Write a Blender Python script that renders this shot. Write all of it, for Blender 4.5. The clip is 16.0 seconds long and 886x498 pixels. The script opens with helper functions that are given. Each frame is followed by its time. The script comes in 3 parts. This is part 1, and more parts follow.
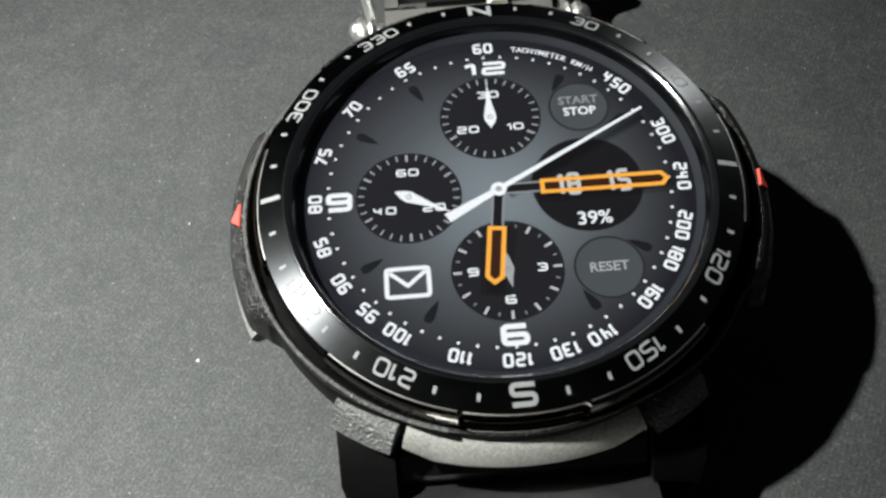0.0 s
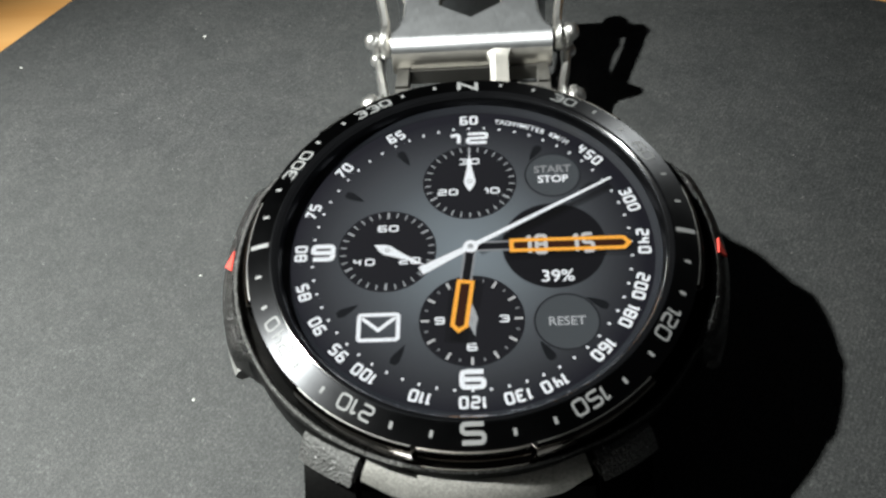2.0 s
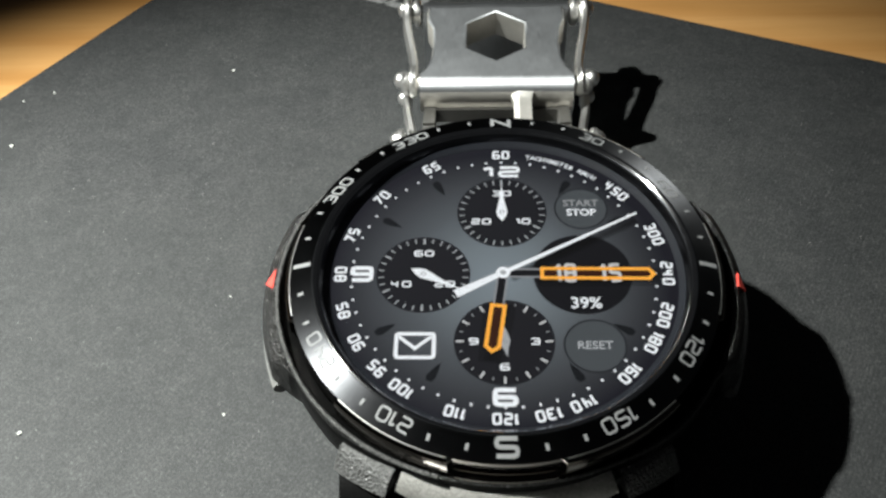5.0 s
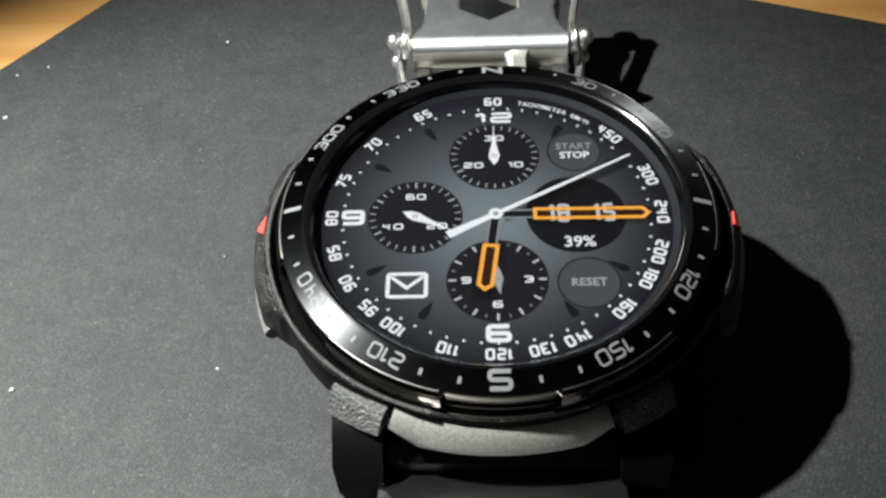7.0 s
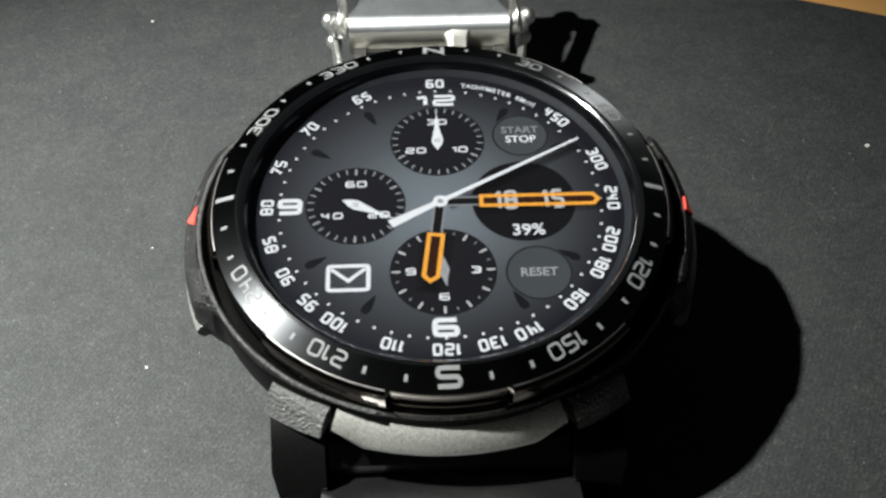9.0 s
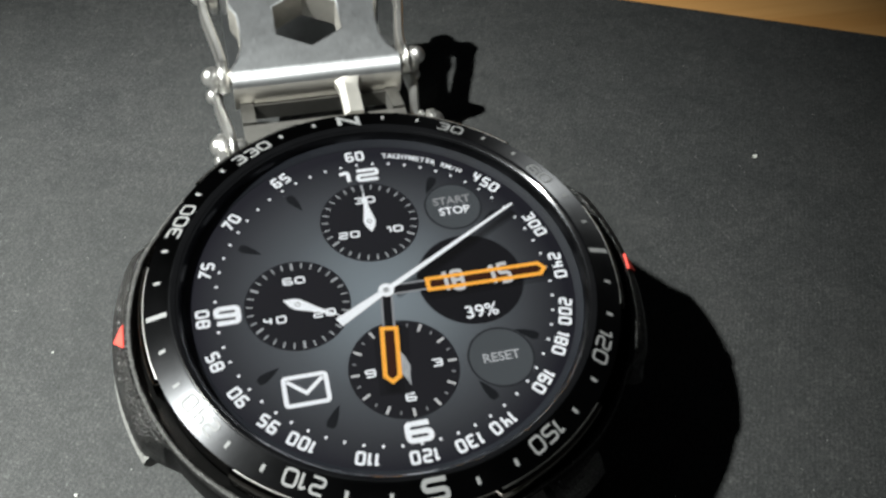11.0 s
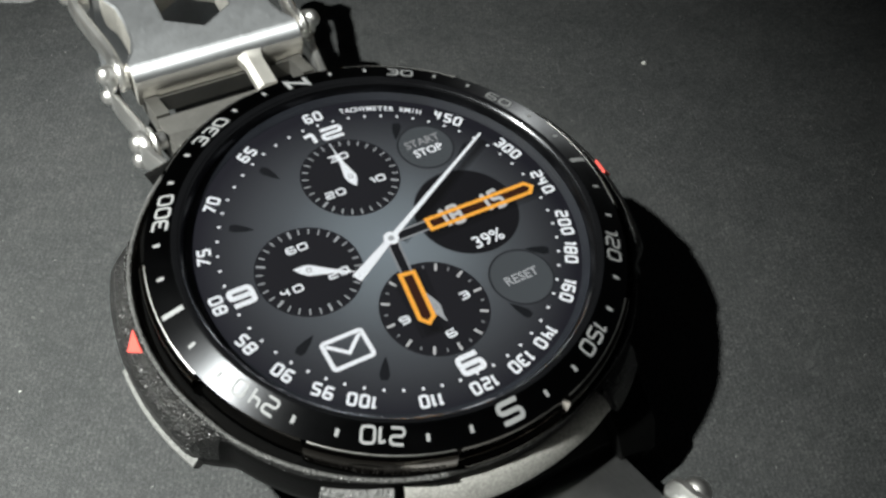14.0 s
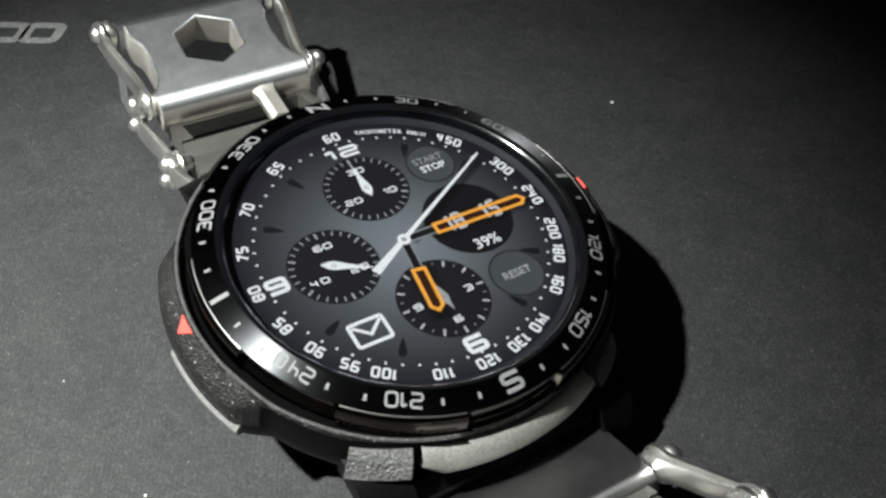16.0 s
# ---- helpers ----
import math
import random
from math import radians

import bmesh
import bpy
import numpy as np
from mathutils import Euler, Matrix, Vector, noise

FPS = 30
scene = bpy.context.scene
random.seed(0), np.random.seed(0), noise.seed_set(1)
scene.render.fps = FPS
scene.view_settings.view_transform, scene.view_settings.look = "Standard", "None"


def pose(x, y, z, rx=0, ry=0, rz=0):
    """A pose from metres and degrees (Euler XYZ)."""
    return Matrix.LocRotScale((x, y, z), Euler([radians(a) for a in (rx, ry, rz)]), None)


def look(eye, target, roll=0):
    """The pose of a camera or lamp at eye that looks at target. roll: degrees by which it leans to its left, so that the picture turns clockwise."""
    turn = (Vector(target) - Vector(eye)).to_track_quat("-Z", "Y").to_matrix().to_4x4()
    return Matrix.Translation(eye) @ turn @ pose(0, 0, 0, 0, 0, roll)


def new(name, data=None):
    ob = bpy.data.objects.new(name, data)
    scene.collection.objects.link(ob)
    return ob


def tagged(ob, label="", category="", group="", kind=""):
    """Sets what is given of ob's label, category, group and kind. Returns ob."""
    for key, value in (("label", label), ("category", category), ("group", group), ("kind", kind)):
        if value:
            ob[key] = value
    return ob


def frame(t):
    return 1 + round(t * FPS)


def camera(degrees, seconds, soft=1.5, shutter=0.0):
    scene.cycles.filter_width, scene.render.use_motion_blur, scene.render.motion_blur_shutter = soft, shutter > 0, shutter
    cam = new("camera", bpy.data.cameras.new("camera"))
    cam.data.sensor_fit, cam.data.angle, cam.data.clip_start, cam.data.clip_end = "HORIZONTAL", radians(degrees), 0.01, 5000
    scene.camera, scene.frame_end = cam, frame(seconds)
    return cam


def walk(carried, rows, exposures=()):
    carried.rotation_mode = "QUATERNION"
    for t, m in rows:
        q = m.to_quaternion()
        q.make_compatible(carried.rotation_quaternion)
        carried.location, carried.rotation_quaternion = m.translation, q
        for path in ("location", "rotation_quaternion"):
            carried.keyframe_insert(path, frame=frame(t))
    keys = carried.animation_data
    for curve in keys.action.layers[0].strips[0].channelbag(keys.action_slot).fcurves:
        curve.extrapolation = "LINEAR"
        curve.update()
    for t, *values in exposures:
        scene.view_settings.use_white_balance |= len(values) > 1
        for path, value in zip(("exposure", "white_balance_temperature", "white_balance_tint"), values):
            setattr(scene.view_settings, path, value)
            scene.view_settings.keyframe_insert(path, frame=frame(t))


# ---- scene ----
cam = camera(47.95, 16.0, soft=2.75)
PATH = [
    (0.0, (-5.73, -62.00, 89.77), (-5.63, 0.40, 11.63), -4.47),
    (0.5, (-4.52, -59.09, 84.24), (-4.90, 7.69, 9.81), -3.99),
    (1.0, (-2.18, -61.45, 85.74), (-3.87, 7.50, 13.34), -4.82),
    (1.5, (1.77, -64.30, 88.34), (-2.62, 4.84, 16.23), -6.01),
    (2.0, (3.07, -70.01, 91.59), (-2.77, -0.13, 20.30), -5.60),
    (2.5, (1.98, -73.16, 93.13), (-4.85, -2.61, 22.59), -5.56),
    (3.0, (-0.66, -75.26, 94.73), (-7.79, -3.89, 25.05), -5.60),
    (3.5, (-1.32, -74.99, 95.50), (-5.09, -3.78, 25.39), -3.01),
    (4.0, (-2.58, -75.52, 93.64), (-6.32, -4.63, 23.20), -2.09),
    (4.2, (-2.50, -75.32, 93.47), (-6.79, -3.53, 23.99), -2.42),
    (6.3, (-1.37, -75.96, 93.13), (-3.96, -1.95, 25.92), -2.36),
    (6.5, (-1.08, -75.74, 92.39), (-4.42, -0.73, 26.34), -3.13),
    (6.6, (-1.66, -75.66, 92.07), (-6.30, 1.38, 28.49), -4.12),
    (7.0, (-0.95, -79.58, 87.31), (-5.39, -5.39, 20.41), -3.39),
    (7.5, (-0.41, -77.55, 84.58), (-1.93, -2.00, 19.07), -2.17),
    (8.0, (-0.92, -76.65, 83.57), (-0.72, -2.40, 16.58), -1.09),
    (8.5, (-1.05, -75.89, 83.59), (-0.30, -1.53, 16.73), -1.14),
    (9.0, (-1.98, -75.54, 84.69), (0.14, -2.62, 16.30), -0.65),
    (9.5, (-3.42, -76.04, 85.71), (-0.88, -2.50, 17.99), -0.24),
    (10.0, (-4.12, -73.41, 87.06), (0.33, -0.48, 18.78), -0.13),
    (10.2, (-5.67, -71.17, 88.72), (1.72, 1.10, 19.99), 0.62),
    (12.3, (-25.45, -56.73, 92.56), (3.80, 4.32, 18.95), 1.29),
    (12.5, (-28.29, -57.38, 93.63), (2.04, 4.38, 21.06), 0.41),
    (13.0, (-30.46, -55.56, 85.59), (1.93, 4.01, 12.09), 0.73),
    (13.5, (-29.09, -56.82, 85.00), (5.90, 2.19, 12.25), 1.28),
    (14.0, (-30.87, -58.77, 86.51), (6.15, 0.79, 15.22), 2.35),
    (14.5, (-32.58, -61.03, 88.06), (6.17, -0.69, 18.37), 2.97),
    (15.0, (-35.16, -63.34, 89.42), (5.06, -2.38, 21.10), 3.63),
    (15.5, (-39.17, -66.27, 91.09), (3.48, -5.60, 24.01), 4.61),
    (16.0, (-42.83, -68.45, 91.95), (-0.18, -7.56, 25.08), 4.62),
]
walk(cam, [(t, look(Vector(eye) * 0.001, Vector(target) * 0.001, roll)) for t, eye, target, roll in PATH],
     [(0.0, 0.12), (3.0, 0.02), (7.0, 0.0), (13.0, 0.02), (16.0, -0.1)])


# ---- light ----
LAMP = Vector((-0.183, 0.012, 0.262))
world = bpy.data.worlds.new("room_dark")
scene.world = world
world.use_nodes = True
world.node_tree.nodes["Background"].inputs[0].default_value = (0.9, 0.95, 1.0, 1)
world.node_tree.nodes["Background"].inputs[1].default_value = 0.012
lamp_data = bpy.data.lights.new("desk_light", "SPOT")
lamp_data.energy, lamp_data.shadow_soft_size = 18.8, 0.0045
lamp_data.spot_size, lamp_data.spot_blend = radians(57.0), 1.0
lamp_data.color = (0.97, 1.0, 0.945)
lamp_ob = new("desk_light", lamp_data)
lamp_ob.matrix_world = look(LAMP, (-0.060, -0.004, 0.0), -38) @ Matrix.Diagonal((1, 0.7, 1, 1))  # an oval beam


# ---- materials ----
def material(name):
    m = bpy.data.materials.new(name)
    m.use_nodes = True
    t = m.node_tree
    return m, t, t.nodes["Principled BSDF"]


def node(t, kind, **values):
    n = t.nodes.new(kind)
    for key, value in values.items():
        n.inputs[key.replace("_", " ")].default_value = value
    return n


def coords(t, scale=(1, 1, 1), rot=(0, 0, 0)):
    c = t.nodes.new("ShaderNodeTexCoord")
    m = t.nodes.new("ShaderNodeMapping")
    m.inputs["Scale"].default_value = scale
    m.inputs["Rotation"].default_value = rot
    t.links.new(c.outputs["Object"], m.inputs["Vector"])
    return m.outputs["Vector"]


def ramp(t, source, stops):
    r = t.nodes.new("ShaderNodeValToRGB")
    while len(r.color_ramp.elements) < len(stops):
        r.color_ramp.elements.new(0.5)
    for e, (p, c) in zip(r.color_ramp.elements, stops):
        e.position, e.color = p, (*c, 1)
    t.links.new(source, r.inputs["Fac"])
    return r.outputs["Color"]


def noise_tex(t, vector, scale, detail=4.0, rough=0.55):
    n = node(t, "ShaderNodeTexNoise", Scale=scale, Detail=detail, Roughness=rough)
    t.links.new(vector, n.inputs["Vector"])
    return n.outputs["Fac"]


def mixed(t, kind, a, b, fac=None, amount=0.5):
    m = t.nodes.new("ShaderNodeMix")
    m.data_type, m.blend_type = "RGBA", kind
    m.inputs[0].default_value = amount
    if fac is not None:
        t.links.new(fac, m.inputs[0])
    for s, i in ((a, 6), (b, 7)):
        if hasattr(s, "is_linked"):
            t.links.new(s, m.inputs[i])
        else:
            m.inputs[i].default_value = (*s, 1)
    return m.outputs[2]


def bumped(t, bsdf, height, strength, distance):
    b = node(t, "ShaderNodeBump", Strength=strength, Distance=distance)
    t.links.new(height, b.inputs["Height"])
    t.links.new(b.outputs["Normal"], bsdf.inputs["Normal"])
    return b


def glossy_paint(name, colour, rough, metal=0.0, wear=0.25, scale=900.0, coat=0.0, relief=0.04):
    """A smooth surface with faint smudges in its gloss and colour."""
    m, t, b = material(name)
    v = coords(t)
    n = noise_tex(t, v, scale * 0.25, 5.0)
    fine = noise_tex(t, v, scale * 4, 3.0)
    dark = tuple(c * (1 - wear) for c in colour)
    lite = tuple(min(1, c * (1 + wear)) for c in colour)
    t.links.new(ramp(t, n, ((0.3, dark), (0.7, lite))), b.inputs["Base Color"])
    r = node(t, "ShaderNodeMapRange")
    t.links.new(n, r.inputs["Value"])
    r.inputs["To Min"].default_value, r.inputs["To Max"].default_value = rough * 0.75, rough * 1.3
    t.links.new(r.outputs["Result"], b.inputs["Roughness"])
    b.inputs["Metallic"].default_value = metal
    b.inputs["Coat Weight"].default_value = coat
    b.inputs["Coat Roughness"].default_value = 0.08
    if relief:
        bumped(t, b, fine, relief, 0.00005)
    return m


def grainy(name, colour, rough, grain, strength, fleck=0.0, gloss=0.28):
    """Moulded plastic with a grain of about `grain` metres; fleck: light points painted for glints and wear."""
    m, t, b = material(name)
    v = coords(t)
    vor = node(t, "ShaderNodeTexVoronoi", Scale=1.0 / grain)
    t.links.new(v, vor.inputs["Vector"])
    n = noise_tex(t, v, 0.7 / grain, 6.0, 0.7)
    dark = tuple(c * 0.6 for c in colour)
    lite = tuple(min(1, c * 1.5) for c in colour)
    base = ramp(t, n, ((0.3, dark), (0.7, lite)))
    if fleck:
        # sparkle of the grain put into the colour, together with worn points
        wear = noise_tex(t, v, 0.9 / grain, 2.0, 0.5)
        spots = ramp(t, wear, ((0.7, (0, 0, 0)), (0.73, (fleck, fleck, fleck))))
        base = mixed(t, "ADD", base, spots, amount=1.0)
    t.links.new(base, b.inputs["Base Color"])
    b.inputs["Roughness"].default_value = rough
    b.inputs["Specular IOR Level"].default_value = gloss
    h = t.nodes.new("ShaderNodeMath")
    h.operation = "ADD"
    t.links.new(vor.outputs["Distance"], h.inputs[0])
    t.links.new(n, h.inputs[1])
    bumped(t, b, h.outputs[0], strength, grain * 0.6)
    return m


def brushed(name, colour, rough, along=(30, 1, 30), spread=0.7):
    """Steel with fine brush marks along y, which spread its gloss across them."""
    m, t, b = material(name)
    across = t.nodes.new("ShaderNodeCombineXYZ")
    across.inputs[0].default_value = 1.0
    t.links.new(across.outputs[0], b.inputs["Tangent"])
    b.inputs["Anisotropic"].default_value = spread
    v = coords(t, along)
    n = noise_tex(t, v, 600.0, 4.0, 0.6)
    s = noise_tex(t, coords(t), 160.0, 5.0, 0.65)
    plain = ramp(t, s, ((0.3, tuple(c * 0.72 for c in colour)), (0.7, colour)))
    lines = ramp(t, n, ((0.3, (0.74, 0.74, 0.74)), (0.66, (1.0, 1.0, 1.0))))
    t.links.new(mixed(t, "MULTIPLY", plain, lines, amount=0.85), b.inputs["Base Color"])
    b.inputs["Metallic"].default_value = 1.0
    r = node(t, "ShaderNodeMapRange")
    t.links.new(n, r.inputs["Value"])
    r.inputs["To Min"].default_value, r.inputs["To Max"].default_value = rough * 0.7, rough * 1.35
    t.links.new(r.outputs["Result"], b.inputs["Roughness"])
    bumped(t, b, n, 0.12, 0.00005)
    return m


def glowing(name, colour, strength=1.0, base=(0.003, 0.003, 0.0035)):
    """A lit area of the display."""
    m, t, b = material(name)
    b.inputs["Base Color"].default_value = (*base, 1)
    b.inputs["Roughness"].default_value = 0.6
    b.inputs["Specular IOR Level"].default_value = 0.0
    b.inputs["Emission Color"].default_value = (*colour, 1)
    b.inputs["Emission Strength"].default_value = strength
    return m


def mat_cloth():
    m, t, b = material("black_woven_cloth")
    v = coords(t)
    weave = node(t, "ShaderNodeTexVoronoi", Scale=5200.0)
    t.links.new(coords(t, (1, 0.8, 1), (0, 0, radians(28))), weave.inputs["Vector"])
    fine = noise_tex(t, v, 3800.0, 5.0, 0.8)
    mid = noise_tex(t, v, 900.0, 5.0, 0.7)
    cloud = noise_tex(t, v, 120.0, 5.0, 0.65)
    blotch = noise_tex(t, v, 330.0, 3.0, 0.6)
    dust = node(t, "ShaderNodeTexVoronoi", Scale=1100.0)
    t.links.new(v, dust.inputs["Vector"])
    a = ramp(t, fine, ((0.3, (0.007, 0.0073, 0.0074)), (0.5, (0.0285, 0.0296, 0.0298)), (0.7, (0.088, 0.0897, 0.089))))
    c = ramp(t, cloud, ((0.3, (0.76, 0.78, 0.79)), (0.7, (1.08, 1.08, 1.08))))
    e = ramp(t, mid, ((0.35, (0.84, 0.845, 0.85)), (0.68, (1.14, 1.14, 1.14))))
    base = mixed(t, "MULTIPLY", mixed(t, "MULTIPLY", a, c, amount=1.0), e, amount=1.0)
    base = mixed(t, "MULTIPLY", base, ramp(t, blotch, ((0.3, (0.87, 0.885, 0.88)), (0.7, (1.1, 1.085, 1.09)))), amount=1.0)
    rib = node(t, "ShaderNodeTexWave", Scale=590.0, Distortion=2.5, Detail=2.0)
    t.links.new(coords(t, (1, 1, 1), (0, 0, radians(28))), rib.inputs["Vector"])
    base = mixed(t, "MULTIPLY", base, ramp(t, rib.outputs["Fac"], ((0.2, (0.78, 0.78, 0.78)), (0.8, (1.14, 1.14, 1.14)))), amount=0.5)
    nub = node(t, "ShaderNodeTexVoronoi", Scale=2500.0)
    t.links.new(coords(t, (1, 0.85, 1), (0, 0, radians(28))), nub.inputs["Vector"])
    tone = t.nodes.new("ShaderNodeSeparateColor")
    t.links.new(nub.outputs["Color"], tone.inputs[0])
    base = mixed(t, "MULTIPLY", base, ramp(t, nub.outputs["Distance"], ((0.05, (1.2, 1.2, 1.19)), (0.35, (1.03, 1.03, 1.03)), (0.7, (0.84, 0.84, 0.845)))), amount=1.0)
    base = mixed(t, "MULTIPLY", base, ramp(t, tone.outputs[1], ((0.0, (0.86, 0.86, 0.87)), (0.8, (1.0, 1.0, 1.0)), (1.0, (1.22, 1.22, 1.2)))), amount=1.0)
    near = t.nodes.new("ShaderNodeMath")
    near.operation = "LESS_THAN"
    ragged = t.nodes.new("ShaderNodeMath")
    ragged.operation = "MULTIPLY"
    ragged.inputs[1].default_value = 0.15
    t.links.new(mid, ragged.inputs[0])
    t.links.new(ragged.outputs[0], near.inputs[1])
    t.links.new(dust.outputs["Distance"], near.inputs[0])
    few = t.nodes.new("ShaderNodeSeparateColor")
    t.links.new(dust.outputs["Color"], few.inputs[0])
    rare = t.nodes.new("ShaderNodeMath")
    rare.operation = "GREATER_THAN"
    rare.inputs[1].default_value = 0.88
    t.links.new(few.outputs[0], rare.inputs[0])
    both = t.nodes.new("ShaderNodeMath")
    both.operation = "MULTIPLY"
    t.links.new(near.outputs[0], both.inputs[0])
    t.links.new(rare.outputs[0], both.inputs[1])
    t.links.new(mixed(t, "MIX", base, (0.22, 0.22, 0.215), fac=both.outputs[0]), b.inputs["Base Color"])
    b.inputs["Roughness"].default_value = 0.66
    b.inputs["Specular IOR Level"].default_value = 0.35
    h = t.nodes.new("ShaderNodeMath")
    h.operation = "ADD"
    t.links.new(weave.outputs["Distance"], h.inputs[0])
    t.links.new(fine, h.inputs[1])
    bumped(t, b, h.outputs[0], 0.3, 0.0001)
    return m


def wood():
    m, t, b = material("varnished_pine")
    v = coords(t, (1.6, 17, 6), (0, 0, radians(28)))
    big = noise_tex(t, v, 1.5, 3.0, 0.5)
    fine = noise_tex(t, coords(t, (8, 140, 20), (0, 0, radians(28))), 5.0, 5.0, 0.6)
    mott = noise_tex(t, coords(t), 38.0, 4.0, 0.6)
    wave = node(t, "ShaderNodeTexWave", Scale=1.5, Distortion=6.0, Detail=4.0)
    wave.inputs["Detail Scale"].default_value = 0.8
    wave.bands_direction = "Y"
    t.links.new(v, wave.inputs["Vector"])
    a = ramp(t, big, ((0.25, (0.53, 0.275, 0.088)), (0.55, (0.6, 0.325, 0.115)), (0.8, (0.65, 0.37, 0.145))))
    w = ramp(t, wave.outputs["Fac"], ((0.0, (0.84, 0.77, 0.66)), (0.6, (1, 1, 1))))
    f = ramp(t, fine, ((0.3, (0.87, 0.84, 0.78)), (0.65, (1, 1, 1))))
    g = ramp(t, mott, ((0.3, (0.93, 0.91, 0.88)), (0.7, (1, 1, 1))))
    c = mixed(t, "MULTIPLY", mixed(t, "MULTIPLY", a, w, amount=0.75), f, amount=0.8)
    t.links.new(mixed(t, "MULTIPLY", c, g, amount=1.0), b.inputs["Base Color"])
    b.inputs["Roughness"].default_value = 0.42
    b.inputs["Coat Weight"].default_value = 0.15
    b.inputs["Coat Roughness"].default_value = 0.25
    bumped(t, b, fine, 0.06, 0.0002)
    return m


def display_ground():
    m, t, b = material("display_grey_glow")
    b.inputs["Base Color"].default_value = (0.004, 0.004, 0.005, 1)
    b.inputs["Roughness"].default_value = 0.6
    b.inputs["Specular IOR Level"].default_value = 0.0
    c = t.nodes.new("ShaderNodeTexCoord")
    length = t.nodes.new("ShaderNodeVectorMath")
    length.operation = "LENGTH"
    off = node(t, "ShaderNodeMapping", Location=(0.0004, 0.0006, 0.0))
    t.links.new(c.outputs["Object"], off.inputs["Vector"])
    t.links.new(off.outputs["Vector"], length.inputs[0])
    r = node(t, "ShaderNodeMapRange")
    r.inputs["From Max"].default_value = 0.0184
    t.links.new(length.outputs["Value"], r.inputs["Value"])
    glow = ramp(t, r.outputs["Result"], ((0.0, (0.195, 0.235, 0.258)), (0.28, (0.147, 0.173, 0.188)), (0.55, (0.076, 0.086, 0.093)),
                                         (0.8, (0.031, 0.034, 0.037)), (0.97, (0.006, 0.006, 0.009))))
    t.links.new(glow, b.inputs["Emission Color"])
    b.inputs["Emission Strength"].default_value = 1.0
    return m


def turned_metal():
    """Dark metal turned in fine rings, which throws its gloss across them in narrow wedges."""
    m, t, b = material("black_turned_metal")
    v = coords(t)
    smudge = noise_tex(t, v, 220.0, 5.0)
    fine = noise_tex(t, v, 3600.0, 3.0)
    gloss = t.nodes.new("ShaderNodeBsdfAnisotropic")
    gloss.inputs["Anisotropy"].default_value = 0.69
    tangent = t.nodes.new("ShaderNodeTangent")
    tangent.direction_type, tangent.axis = "RADIAL", "Z"
    t.links.new(tangent.outputs[0], gloss.inputs["Tangent"])
    t.links.new(ramp(t, smudge, ((0.3, (0.047, 0.048, 0.0515)), (0.7, (0.06, 0.061, 0.0645)))), gloss.inputs["Color"])
    r = node(t, "ShaderNodeMapRange")
    r.inputs["To Min"].default_value, r.inputs["To Max"].default_value = 0.36, 0.48
    t.links.new(smudge, r.inputs["Value"])
    t.links.new(r.outputs["Result"], gloss.inputs["Roughness"])
    bump = node(t, "ShaderNodeBump", Strength=0.04, Distance=0.00005)
    t.links.new(fine, bump.inputs["Height"])
    t.links.new(bump.outputs["Normal"], gloss.inputs["Normal"])
    t.nodes.remove(b)
    t.links.new(gloss.outputs[0], t.nodes["Material Output"].inputs["Surface"])
    return m


def clear_glass():
    m, t, b = material("cover_glass")
    out = t.nodes["Material Output"]
    clear = t.nodes.new("ShaderNodeBsdfTransparent")
    gloss = node(t, "ShaderNodeBsdfGlossy", Roughness=0.03)
    mix = t.nodes.new("ShaderNodeMixShader")
    mix.inputs[0].default_value = 0.03
    t.links.new(clear.outputs[0], mix.inputs[1])
    t.links.new(gloss.outputs[0], mix.inputs[2])
    t.links.new(mix.outputs[0], out.inputs["Surface"])
    return m


BEZEL = turned_metal()
BEZEL_SIDE = glossy_paint("black_mirror_metal", (0.075, 0.066, 0.058), 0.14, metal=1.0, wear=0.1, relief=0.0)
BEVEL = glossy_paint("black_mirror_bevel", (0.85, 0.85, 0.87), 0.06, metal=1.0, wear=0.1, relief=0.0)
SLOPE = glossy_paint("black_gloss_slope", (0.03, 0.031, 0.034), 0.3, metal=1.0, wear=0.1, relief=0.0)
REHAUT = glossy_paint("black_satin_ring", (0.008, 0.009, 0.012), 0.62, wear=0.2, relief=0.0)
REHAUT.node_tree.nodes["Principled BSDF"].inputs["Specular IOR Level"].default_value = 0.1
PAINT = glossy_paint("pale_grey_print", (0.155, 0.158, 0.161), 0.5, wear=0.12)
PAINT.node_tree.nodes["Principled BSDF"].inputs["Specular IOR Level"].default_value = 0.1
ROUGH = grainy("rough_black_composite", (0.0055, 0.0055, 0.0054), 0.34, 0.0003, 1.0, 0.5, gloss=0.4)
CASE = grainy("black_moulded_plastic", (0.0022, 0.0022, 0.0022), 0.42, 0.0002, 0.12, gloss=0.05)
SATIN = grainy("grey_satin_plastic", (0.21, 0.206, 0.194), 0.5, 0.00016, 0.35)
CAP = grainy("coarse_grey_grain", (0.085, 0.085, 0.084), 0.3, 0.0003, 1.0, 0.6)
LIP = grainy("lit_grey_lip", (0.12, 0.12, 0.117), 0.4, 0.0002, 0.25, 0.15)
EDGE = grainy("grainy_case_rim", (0.05, 0.05, 0.049), 0.4, 0.0003, 0.9, 0.45)
GRIP = glossy_paint("lit_grip_edge", (0.24, 0.236, 0.23), 0.42, metal=1.0, wear=0.25)
RED = glossy_paint("red_enamel", (0.6, 0.06, 0.045), 0.45, wear=0.12)
STEEL = brushed("brushed_steel", (0.8, 0.82, 0.85), 0.45, spread=0.66)
STEEL_SATIN = brushed("satin_warm_steel", (0.66, 0.64, 0.6), 0.58, spread=0.2)
